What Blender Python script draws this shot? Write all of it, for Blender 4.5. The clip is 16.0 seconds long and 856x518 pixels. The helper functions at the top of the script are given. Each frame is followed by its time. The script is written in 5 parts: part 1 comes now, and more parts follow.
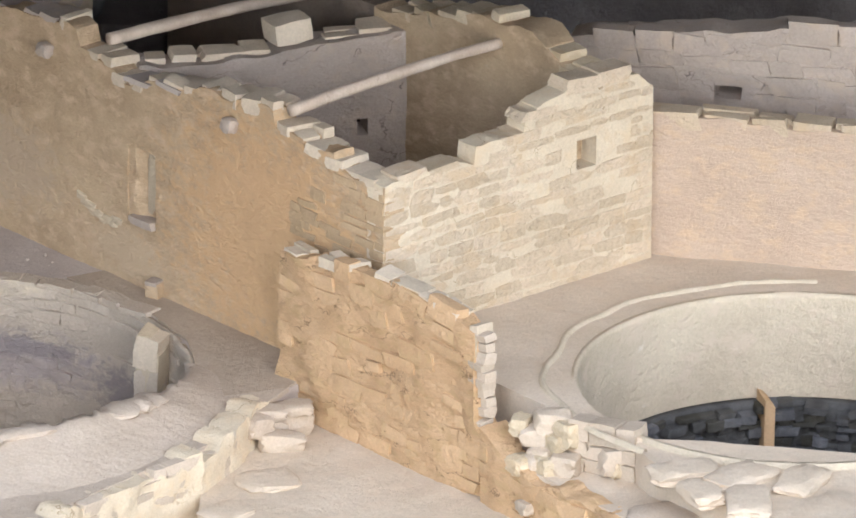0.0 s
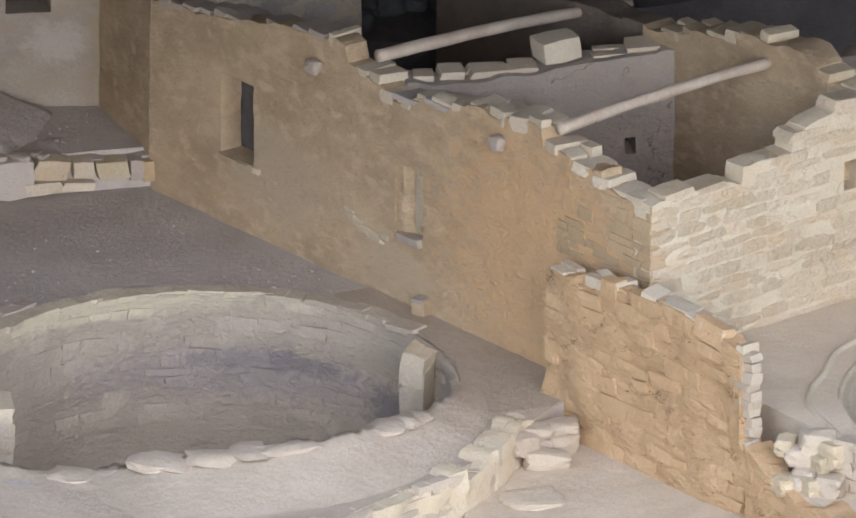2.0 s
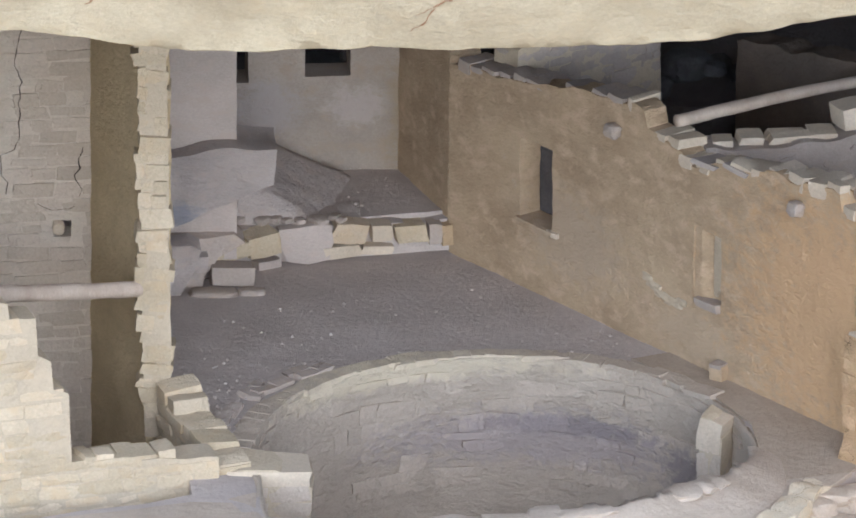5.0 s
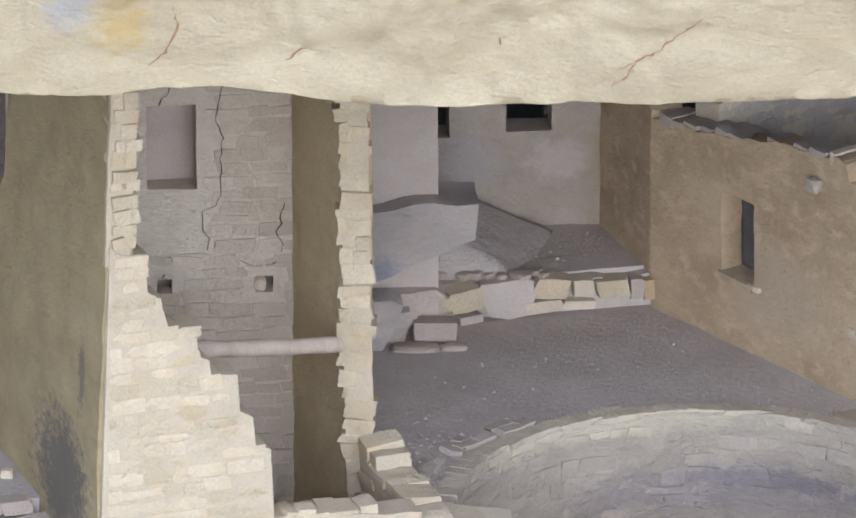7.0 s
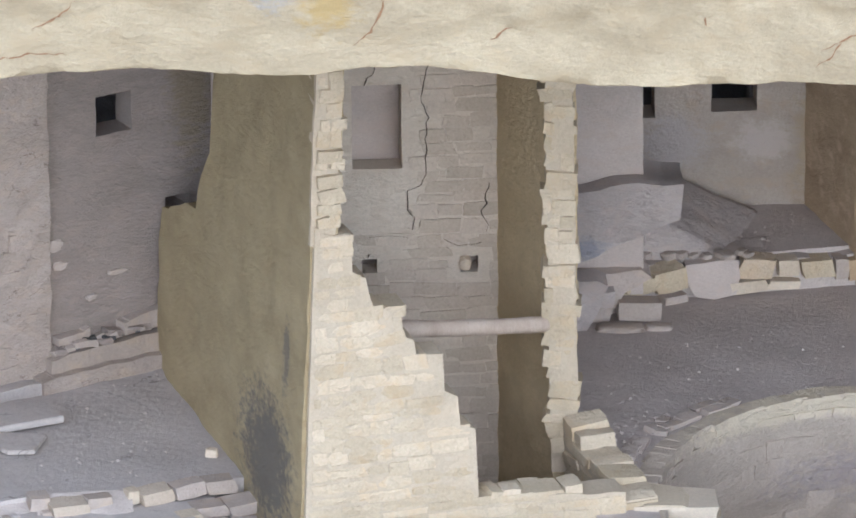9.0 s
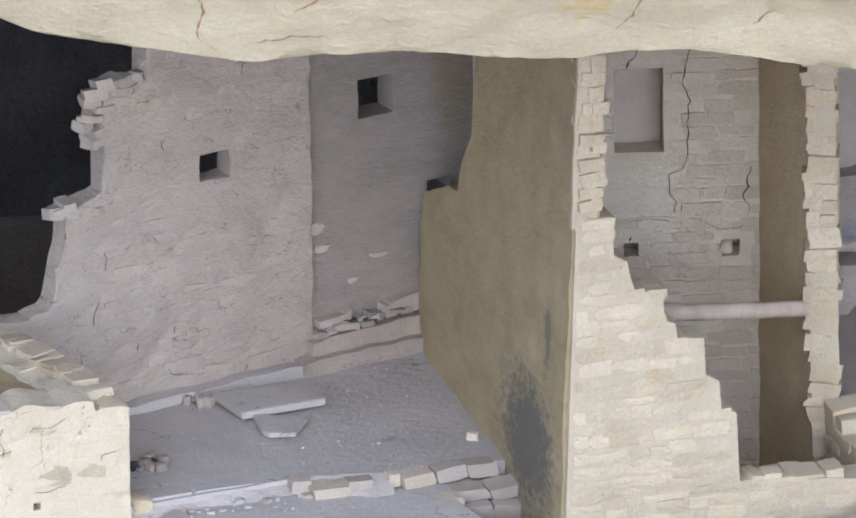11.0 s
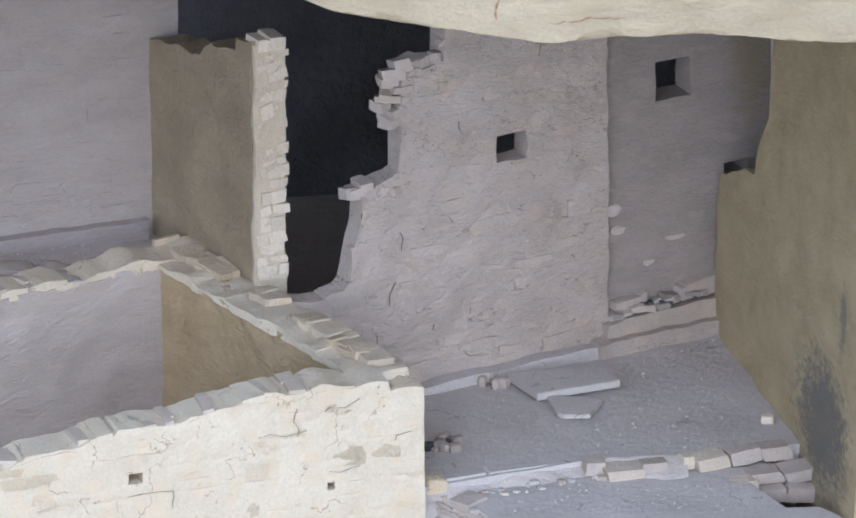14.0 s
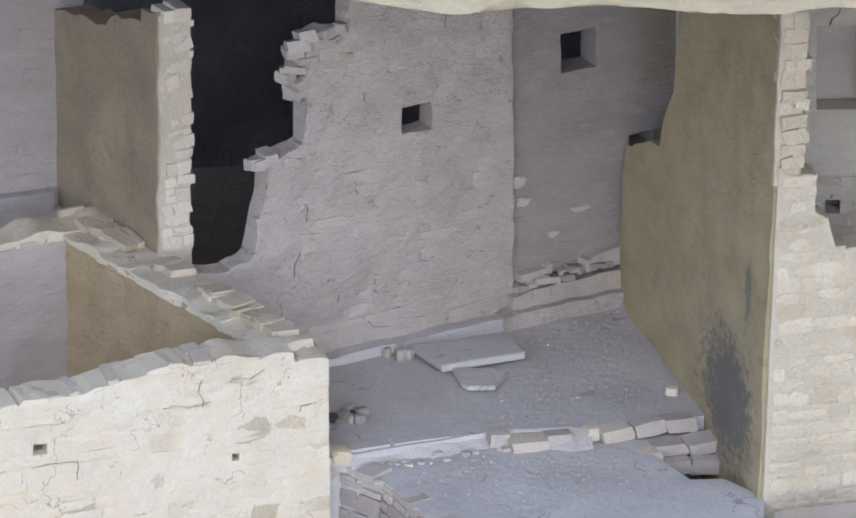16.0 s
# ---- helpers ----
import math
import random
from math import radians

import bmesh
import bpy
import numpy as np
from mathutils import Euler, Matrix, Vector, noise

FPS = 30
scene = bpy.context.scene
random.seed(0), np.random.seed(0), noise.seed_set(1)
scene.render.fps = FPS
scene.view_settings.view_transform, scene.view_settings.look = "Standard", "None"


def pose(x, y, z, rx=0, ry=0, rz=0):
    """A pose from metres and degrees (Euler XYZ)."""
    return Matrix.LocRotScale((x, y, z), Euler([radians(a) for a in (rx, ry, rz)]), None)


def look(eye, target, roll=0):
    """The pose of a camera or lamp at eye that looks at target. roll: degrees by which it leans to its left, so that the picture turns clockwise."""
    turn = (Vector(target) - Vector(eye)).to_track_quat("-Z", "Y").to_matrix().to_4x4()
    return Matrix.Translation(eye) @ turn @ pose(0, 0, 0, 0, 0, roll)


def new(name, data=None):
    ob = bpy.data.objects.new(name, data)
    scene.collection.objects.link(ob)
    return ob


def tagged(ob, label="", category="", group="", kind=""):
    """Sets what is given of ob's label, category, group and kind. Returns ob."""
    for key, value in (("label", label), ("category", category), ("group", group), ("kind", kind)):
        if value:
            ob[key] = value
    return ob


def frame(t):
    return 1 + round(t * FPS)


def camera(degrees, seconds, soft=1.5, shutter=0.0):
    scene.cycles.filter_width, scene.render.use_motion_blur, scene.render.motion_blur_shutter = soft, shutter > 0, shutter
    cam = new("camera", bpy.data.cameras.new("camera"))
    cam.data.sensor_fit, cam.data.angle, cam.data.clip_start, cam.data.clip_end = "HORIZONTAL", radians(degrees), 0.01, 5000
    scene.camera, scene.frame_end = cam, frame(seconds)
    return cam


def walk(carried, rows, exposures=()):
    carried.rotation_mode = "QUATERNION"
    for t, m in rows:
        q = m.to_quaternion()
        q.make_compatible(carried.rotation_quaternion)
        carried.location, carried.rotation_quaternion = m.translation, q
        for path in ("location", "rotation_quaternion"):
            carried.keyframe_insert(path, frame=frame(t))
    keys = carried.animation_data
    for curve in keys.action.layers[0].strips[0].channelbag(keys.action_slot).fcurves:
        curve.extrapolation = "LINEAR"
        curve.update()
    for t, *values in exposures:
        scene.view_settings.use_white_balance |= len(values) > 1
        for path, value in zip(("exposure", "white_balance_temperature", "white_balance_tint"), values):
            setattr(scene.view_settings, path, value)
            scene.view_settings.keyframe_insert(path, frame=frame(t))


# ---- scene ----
cam = camera(3.6, 16.0, soft=1.8)
# the eye stands still on the far rim of the canyon; seconds, yaw, pitch, roll
EYE = (0.0, -119.498, 45.871)
TURNS = [
    (0.0, -3.468, -21.555, -0.469),
    (0.5, -3.150, -21.575, -0.496),
    (1.0, -2.837, -21.634, -0.484),
    (1.5, -2.469, -21.686, -0.373),
    (2.0, -2.261, -21.487, -0.498),
    (2.5, -1.936, -21.385, -0.439),
    (3.0, -1.620, -21.394, -0.430),
    (3.5, -1.406, -21.375, -0.449),
    (6.0, -0.540, -21.123, -0.087),
    (6.5, -0.297, -21.070, 0.064),
    (7.0, -0.002, -20.995, 0.161),
    (7.5, 0.256, -21.083, 0.209),
    (8.0, 0.505, -21.125, 0.258),
    (10.5, 1.719, -20.983, 0.625),
    (11.0, 2.102, -21.136, 0.677),
    (11.5, 2.364, -21.150, 0.731),
    (12.0, 2.562, -21.165, 0.797),
    (12.5, 2.892, -21.147, 0.796),
    (13.0, 3.187, -21.133, 0.872),
    (13.5, 3.389, -21.195, 0.767),
    (14.0, 3.439, -21.199, 0.653),
    (14.5, 3.602, -21.376, 0.670),
    (15.0, 3.526, -21.310, 0.647),
    (15.5, 3.368, -21.404, 0.499),
    (16.0, 3.011, -21.323, 0.380),
]
walk(cam, [(t, pose(*EYE, 0, 0, yaw) @ pose(0, 0, 0, 90 + pitch) @ pose(0, 0, 0, 0, 0, -roll)) for t, yaw, pitch, roll in TURNS],
     exposures=[(0.0, 0.72, 5750, 10), (2.5, 0.37, 5500, 10), (6.0, 0.54, 5250, 10), (8.0, 0.54, 5200, 10), (11.0, 0.42, 5100, 10), (14.5, 0.3, 4950, 10), (16.0, 0.25, 4950, 10)])

# ---- world, sun ----
SUN_ELEVATION, SUN_FROM = 29.0, 5.0     # degrees above the horizon; degrees to the right of the eye's side
world = bpy.data.worlds.new("world")
scene.world = world
world.use_nodes = True
wn = world.node_tree.nodes
sky = wn.new("ShaderNodeTexSky")
sky.sky_type = "NISHITA"
sky.sun_disc = False
sky.sun_elevation = radians(SUN_ELEVATION)
sky.sun_rotation = radians(180 - SUN_FROM)
wn["Background"].inputs["Strength"].default_value = 0.15
world.node_tree.links.new(sky.outputs[0], wn["Background"].inputs["Color"])
sun = new("sun", bpy.data.lights.new("sun", "SUN"))
sun.data.energy, sun.data.angle, sun.data.color = 2.8, radians(90), (1.0, 0.96, 0.89)
sun_dir = Vector((math.sin(radians(SUN_FROM)) * math.cos(radians(SUN_ELEVATION)), -math.cos(radians(SUN_FROM)) * math.cos(radians(SUN_ELEVATION)), math.sin(radians(SUN_ELEVATION))))
sun.matrix_world = look(sun_dir * 60, (0, 0, 0))

# ---- materials ----
def earth(name, light, dark, size=1.0, rough=0.9, bump=0.3, streak=1.0, spot=None, spot_size=0.5, spot_at=0.62, vary=0.0, fine=38.0, tan=None, patches=(), veins=None, vein_scale=0.8):
    """Stone, mud plaster or soil: two scales of tone, optional patches for stains and for light put into the colour,
    optional change from piece to piece, grain and relief.
    """
    m = bpy.data.materials.new(name)
    m.use_nodes = True
    nt = m.node_tree
    nodes, links = nt.nodes, nt.links
    bsdf = nodes["Principled BSDF"]
    bsdf.inputs["Roughness"].default_value = rough
    bsdf.inputs["Specular IOR Level"].default_value = 0.2
    geo = nodes.new("ShaderNodeNewGeometry")
    mapping = nodes.new("ShaderNodeMapping")
    mapping.inputs["Scale"].default_value = (1, 1, streak)
    links.new(geo.outputs["Position"], mapping.inputs["Vector"])

    def tex(scale, detail, roughness=0.6, vector=mapping):
        n = nodes.new("ShaderNodeTexNoise")
        n.inputs["Scale"].default_value = scale
        n.inputs["Detail"].default_value = detail
        n.inputs["Roughness"].default_value = roughness
        links.new(vector.outputs["Vector"], n.inputs["Vector"])
        return n

    def ramp(source, a, b, low=0.35, high=0.68):
        r = nodes.new("ShaderNodeValToRGB")
        r.color_ramp.elements[0].position, r.color_ramp.elements[0].color = low, (*a, 1)
        r.color_ramp.elements[1].position, r.color_ramp.elements[1].color = high, (*b, 1)
        links.new(source, r.inputs["Fac"])
        return r

    def mix(kind, fac, a, b):
        x = nodes.new("ShaderNodeMix")
        x.data_type, x.blend_type = "RGBA", kind
        if isinstance(fac, float):
            x.inputs["Factor"].default_value = fac
        else:
            links.new(fac, x.inputs["Factor"])
        links.new(a, x.inputs["A"])
        if isinstance(b, tuple):
            x.inputs["B"].default_value = (*b, 1)
        else:
            links.new(b, x.inputs["B"])
        return x.outputs["Result"]

    large = tex(1.3 / size, 5)
    grain = tex(fine / size, 6, 0.7)
    colour = ramp(large.outputs["Fac"], dark, light).outputs["Color"]
    speck = ramp(grain.outputs["Fac"], (0.84, 0.84, 0.84), (1.07, 1.07, 1.07), 0.3, 0.7)
    colour = mix("MULTIPLY", 0.8, colour, speck.outputs["Color"])
    if tan:
        patch = tex(4.5 / size, 4)
        mask = ramp(patch.outputs["Fac"], (0, 0, 0), (1, 1, 1), 0.5, 0.66)
        colour = mix("MIX", mask.outputs["Color"], colour, tan)
    if spot:
        blot = tex(1.0 / spot_size, 7, 0.72)
        mask = ramp(blot.outputs["Fac"], (0, 0, 0), (1, 1, 1), spot_at, spot_at + 0.09)
        colour = mix("MIX", mask.outputs["Color"], colour, spot)
    for centre, reach, tone in patches:
        move = nodes.new("ShaderNodeMapping")
        move.vector_type = "TEXTURE"
        move.inputs["Location"].default_value = centre
        move.inputs["Scale"].default_value = reach
        links.new(geo.outputs["Position"], move.inputs["Vector"])
        far = nodes.new("ShaderNodeVectorMath")
        far.operation = "LENGTH"
        links.new(move.outputs["Vector"], far.inputs[0])
        edge = tex(7.0, 8, 0.75)
        wob = nodes.new("ShaderNodeMath")
        wob.operation = "MULTIPLY_ADD"
        wob.inputs[1].default_value = 1.9
        links.new(edge.outputs["Fac"], wob.inputs[0])
        links.new(far.outputs["Value"], wob.inputs[2])
        mask = ramp(wob.outputs[0], (0.85, 0.85, 0.85), (0, 0, 0), 1.35 / 2, 1.75 / 2)
        half = nodes.new("ShaderNodeMath")
        half.operation = "MULTIPLY"
        half.inputs[1].default_value = 0.5
        links.new(wob.outputs[0], half.inputs[0])
        links.new(half.outputs[0], mask.inputs["Fac"])
        colour = mix("MIX", mask.outputs["Color"], colour, tone)
    if veins:
        path = tex(vein_scale, 4, 0.55)
        dist = nodes.new("ShaderNodeMath")
        dist.operation = "SUBTRACT"
        dist.inputs[1].default_value = 0.5
        links.new(path.outputs["Fac"], dist.inputs[0])
        size_of = nodes.new("ShaderNodeMath")
        size_of.operation = "ABSOLUTE"
        links.new(dist.outputs[0], size_of.inputs[0])
        line_mask = ramp(size_of.outputs[0], (1, 1, 1), (0, 0, 0), 0.002, 0.007)
        where = tex(vein_scale * 1.7, 3, 0.5)
        some = ramp(where.outputs["Fac"], (0, 0, 0), (1, 1, 1), 0.5, 0.6)
        both = mix("MULTIPLY", 1.0, line_mask.outputs["Color"], some.outputs["Color"])
        colour = mix("MIX", both, colour, veins)
    if vary:
        info = nodes.new("ShaderNodeObjectInfo")
        tone = ramp(info.outputs["Random"], (1 - vary, 1 - vary * 1.1, 1 - vary * 1.35), (1 + vary * 0.5, 1 + vary * 0.45, 1 + vary * 0.4), 0.0, 1.0)
        colour = mix("MULTIPLY", 1.0, colour, tone.outputs["Color"])
    links.new(colour, bsdf.inputs["Base Color"])
    relief = tex(11.0 / size, 8, 0.66)
    add = nodes.new("ShaderNodeMath")
    add.operation = "MULTIPLY_ADD"
    add.inputs[1].default_value = 0.25
    links.new(grain.outputs["Fac"], add.inputs[0])
    links.new(relief.outputs["Fac"], add.inputs[2])
    b = nodes.new("ShaderNodeBump")
    b.inputs["Strength"].default_value = bump
    b.inputs["Distance"].default_value = 0.06
    links.new(add.outputs[0], b.inputs["Height"])
    links.new(b.outputs["Normal"], bsdf.inputs["Normal"])
    return m


CREAM = earth("cream_sandstone", (0.67, 0.565, 0.41), (0.57, 0.47, 0.33), vary=0.16, bump=0.8, tan=(0.6, 0.475, 0.315))
MORTAR = earth("pale_mud_mortar", (0.57, 0.475, 0.345), (0.5, 0.41, 0.29), bump=0.6, tan=(0.55, 0.45, 0.32))
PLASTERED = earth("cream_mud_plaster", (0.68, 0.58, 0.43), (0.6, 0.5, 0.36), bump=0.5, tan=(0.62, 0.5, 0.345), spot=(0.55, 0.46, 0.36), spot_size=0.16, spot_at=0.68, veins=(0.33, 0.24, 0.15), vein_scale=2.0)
# last two patches: orange bounced light by the low wall, painted into the plaster
BROWN = earth("brown_mud_plaster", (0.55, 0.415, 0.265), (0.42, 0.305, 0.19), bump=0.7, streak=1.6, tan=(0.57, 0.42, 0.275), fine=30.0, spot=(0.56, 0.455, 0.33), spot_size=0.35, spot_at=0.65, patches=[((3.3, -2.6, 0.7), (1.0, 1.2, 0.7), (0.47, 0.365, 0.255)), ((5.6, -5.2, 1.5), (0.8, 0.9, 0.35), (0.6, 0.42, 0.28)), ((4.2, -4.2, 0.3), (0.9, 1.1, 0.4), (0.5, 0.385, 0.26)), ((5.5, -5.7, 1.0), (1.9, 2.4, 1.9), (0.58, 0.375, 0.2)), ((5.9, -6.3, 0.3), (1.2, 1.6, 1.6), (0.6, 0.4, 0.215))])
OCHRE = earth("ochre_mud_plaster", (0.45, 0.355, 0.205), (0.35, 0.27, 0.15), bump=0.55, streak=2.0, tan=(0.4, 0.315, 0.175), spot=(0.33, 0.25, 0.14), spot_size=0.16, spot_at=0.63, patches=[((-3.28, -6.6, 0.45), (0.9, 1.25, 0.95), (0.14, 0.125, 0.11)), ((-3.15, -7.05, 1.6), (0.5, 0.16, 0.5), (0.2, 0.17, 0.13))])
# ochre plaster lightened to make up for light missing in the narrow room
LITOCHRE = earth("lightened_ochre_plaster", (0.68, 0.54, 0.33), (0.58, 0.45, 0.265), bump=0.9, streak=1.6, tan=(0.56, 0.44, 0.265), spot=(0.46, 0.35, 0.2), spot_size=0.14, spot_at=0.64)
ORANGE = earth("orange_rough_masonry", (0.68, 0.47, 0.275), (0.6, 0.39, 0.215), bump=1.0, streak=2.0, tan=(0.55, 0.375, 0.2), veins=(0.24, 0.15, 0.08), vein_scale=1.8)
PINK = earth("pink_mud_plaster", (0.58, 0.45, 0.34), (0.51, 0.39, 0.29), bump=0.7, streak=1.8, tan=(0.58, 0.435, 0.3))
PALEPLASTER = earth("pale_pinkish_plaster", (0.53, 0.45, 0.39), (0.46, 0.39, 0.335), bump=0.35, streak=1.8, tan=(0.49, 0.405, 0.34))
INNERPLASTER = earth("pinkish_inner_plaster", (0.52, 0.44, 0.37), (0.44, 0.37, 0.31), bump=0.7, streak=2.6, tan=(0.47, 0.385, 0.315))
GREY = earth("grey_mud_plaster", (0.5, 0.42, 0.355), (0.405, 0.34, 0.285), bump=0.8, streak=1.4, tan=(0.46, 0.375, 0.3), veins=(0.2, 0.16, 0.14), vein_scale=1.6)
# colour of the small dark spots that paint the shade in pits
PIT_SHADE = (0.31, 0.25, 0.21)
COURTWALL = earth("grey_pit_shaded_masonry", (0.57, 0.48, 0.405), (0.47, 0.39, 0.325), bump=0.9, streak=2.0, tan=(0.53, 0.43, 0.345), spot=PIT_SHADE, spot_size=0.07, spot_at=0.73, veins=(0.25, 0.19, 0.155), vein_scale=2.6)
# last patch: the brown shade towards the right-hand corner, put into the colour
TERRACEWALL = earth("grey_terrace_plaster", (0.47, 0.4, 0.335), (0.385, 0.325, 0.265), bump=0.7, streak=1.4, tan=(0.42, 0.34, 0.26), patches=[((1.25, -0.1, 1.0), (0.5, 0.6, 0.32), (0.5, 0.435, 0.385)), ((0.4, -0.1, 1.0), (0.5, 0.6, 0.4), (0.44, 0.39, 0.36)), ((1.75, 0.0, 0.9), (0.35, 0.8, 1.2), (0.4, 0.32, 0.22))])
FARPLASTER = earth("dull_pinkish_plaster", (0.43, 0.365, 0.32), (0.36, 0.3, 0.26), bump=0.8, streak=2.4, tan=(0.39, 0.32, 0.27), spot=(0.47, 0.41, 0.37), spot_size=0.2, spot_at=0.64)
COURTSTONE = earth("grey_pink_masonry_stone", (0.58, 0.49, 0.415), (0.48, 0.4, 0.335), bump=0.8, streak=1.6, vary=0.09, tan=(0.54, 0.44, 0.35))
GREYSTONE = earth("grey_masonry_stone", (0.49, 0.415, 0.355), (0.41, 0.345, 0.295), bump=0.5, vary=0.1, tan=(0.48, 0.39, 0.31))
SOIL = earth("dusty_grey_soil", (0.55, 0.475, 0.42), (0.46, 0.395, 0.345), bump=0.5, size=0.8)
COURTSOIL = earth("pale_grey_court_dust", (0.53, 0.475, 0.43), (0.45, 0.4, 0.36), bump=0.4, veins=(0.25, 0.22, 0.2), vein_scale=1.1)
# packed earth lighter than PALESOIL: the stronger sun there is in the colour
PATIOSOIL = earth("sunlit_packed_earth", (0.66, 0.555, 0.435), (0.56, 0.46, 0.345), bump=0.5, tan=(0.6, 0.49, 0.37))
PALESOIL = earth("pale_packed_earth", (0.54, 0.45, 0.36), (0.46, 0.375, 0.29), bump=0.5)
LINING_STAINS = [((2.9, -4.0, -0.75), (2.4, 1.2, 0.42), (0.42, 0.355, 0.325)), ((3.2, -4.0, -0.62), (1.3, 0.9, 0.16), (0.31, 0.265, 0.255)), ((4.3, -4.8, -0.85), (0.6, 0.9, 0.4), (0.3, 0.255, 0.245)), ((1.4, -4.1, -0.06), (2.6, 1.8, 0.2), (0.64, 0.55, 0.4))]
LINING = earth("kiva_lining", (0.58, 0.49, 0.385), (0.5, 0.42, 0.33), bump=0.9, streak=1.8, patches=LINING_STAINS)
LININGSTONE = earth("kiva_lining_stone", (0.58, 0.49, 0.39), (0.5, 0.42, 0.335), bump=0.7, vary=0.08, patches=LINING_STAINS)
WHITEWASH = earth("pale_kiva_plaster", (0.63, 0.54, 0.4), (0.54, 0.455, 0.335), bump=0.7, tan=(0.6, 0.5, 0.38), spot=(0.7, 0.63, 0.54), spot_size=0.3, spot_at=0.63)
ROCK = earth("yellow_cliff_sandstone", (0.515, 0.425, 0.28), (0.455, 0.37, 0.24), size=1.6, bump=0.6, streak=1.6, tan=(0.48, 0.385, 0.245), spot=(0.52, 0.39, 0.22), spot_size=0.9, spot_at=0.67, patches=[((-2.58, -11.12, 6.26), (0.42, 1.0, 0.5), (0.47, 0.34, 0.14)), ((-3.05, -11.22, 6.47), (0.36, 1.0, 0.42), (0.4, 0.38, 0.36))])
LEDGEROCK = earth("grey_pink_ledge_rock", (0.56, 0.485, 0.43), (0.45, 0.39, 0.35), bump=0.8, streak=1.8, tan=(0.5, 0.42, 0.36), patches=[((-0.45, -2.2, 0.72), (0.34, 0.6, 0.2), (0.3, 0.3, 0.33))])
# sooty rock, its colour darkened further to hold the alcove's deep shade
SHADEROCK = earth("shade_dark_rock", (0.2, 0.175, 0.165), (0.12, 0.105, 0.1), size=1.2, bump=1.0)
DARKSTONE = earth("dark_bluish_stone", (0.2, 0.205, 0.225), (0.08, 0.082, 0.092), size=0.5, bump=0.9, vary=0.5)
WOOD = earth("weathered_beam_wood", (0.6, 0.5, 0.4), (0.45, 0.35, 0.27), size=0.5, bump=0.5, streak=0.25, spot=(0.24, 0.16, 0.11), spot_size=0.1, spot_at=0.64)
WHITESTONE = earth("pale_loose_stone", (0.69, 0.59, 0.46), (0.6, 0.5, 0.375), bump=0.6, vary=0.12)
CRACK = earth("dark_crack", (0.1, 0.075, 0.055), (0.06, 0.045, 0.035), bump=0.3)
ORANGESTONE = earth("orange_stone", (0.66, 0.46, 0.275), (0.57, 0.38, 0.215), bump=0.8, vary=0.1, tan=(0.57, 0.4, 0.22))
BROWNSTONE = earth("brown_stone", (0.54, 0.4, 0.25), (0.46, 0.335, 0.2), bump=0.7, vary=0.1)
# one ochre-brown patch at the end beside the tall ochre wall
MAUVE = earth("mauve_grey_plaster", (0.38, 0.315, 0.275), (0.315, 0.265, 0.23), bump=0.7, streak=2.4, tan=(0.37, 0.3, 0.255), spot=(0.29, 0.235, 0.2), spot_size=0.16, spot_at=0.66, patches=[((-4.0, -2.9, 2.9), (0.36, 0.5, 1.5), (0.3, 0.24, 0.16))])
TAN = earth("tan_inner_plaster", (0.52, 0.385, 0.22), (0.42, 0.305, 0.165), bump=0.8, streak=2.0)
TANSTONE = earth("tan_sandstone", (0.67, 0.555, 0.415), (0.59, 0.48, 0.345), bump=0.9, vary=0.13, tan=(0.6, 0.47, 0.32))
# brown plaster darkened in colour for the deep shade of the roofless back room
SHADEBROWN = earth("shaded_brown_plaster", (0.23, 0.175, 0.135), (0.15, 0.12, 0.095), bump=0.7)
NBPLASTER = earth("warm_grey_plaster", (0.69, 0.6, 0.485), (0.6, 0.515, 0.41), bump=0.7, streak=2.0, tan=(0.6, 0.505, 0.395))
NBSTONE = earth("warm_grey_stone", (0.63, 0.54, 0.435), (0.54, 0.455, 0.365), bump=0.7, vary=0.12)
BANKSOIL = earth("tan_dust", (0.47, 0.385, 0.295), (0.4, 0.32, 0.24), bump=0.5)
DUNBROWN = earth("dun_brown_plaster", (0.41, 0.315, 0.2), (0.32, 0.245, 0.155), bump=1.0, streak=1.6, spot=(0.26, 0.19, 0.12), spot_size=0.2, spot_at=0.64)
BANKSTONE = earth("pale_bank_stone", (0.57, 0.48, 0.38), (0.49, 0.405, 0.315), bump=0.5, vary=0.1)

# ---- builders ----
def mesh_of(name, verts, faces, material, smooth=False):
    me = bpy.data.meshes.new(name)
    me.from_pydata([tuple(v) for v in verts], [], faces)
    me.materials.append(material)
    if smooth:
        me.polygons.foreach_set("use_smooth", [True] * len(me.polygons))
    me.update()
    return me


def child(name, me, parent, label=""):
    ob = new(name, me)
    ob.parent = parent
    return tagged(ob, label)


def rise(profile, s):
    """Height of a broken line of (s, z) at s."""
    if s <= profile[0][0]:
        return profile[0][1]
    for (s0, z0), (s1, z1) in zip(profile, profile[1:]):
        if s <= s1:
            return z0 + (z1 - z0) * (s - s0) / max(s1 - s0, 1e-6)
    return profile[-1][1]


class Line:
    """A wall's visible face in plan, from a to b; n points into the wall."""

    def __init__(self, a, b, away=1):
        self.a, self.b = Vector(a).to_2d() if len(a) == 3 else Vector(a), Vector(b)
        self.d = (self.b - self.a).normalized()
        self.length = (self.b - self.a).length
        self.n = Vector((-self.d.y, self.d.x)) * away

    def at(self, s, depth=0.0, z=0.0):
        p = self.a + self.d * s + self.n * depth
        return Vector((p.x, p.y, z))


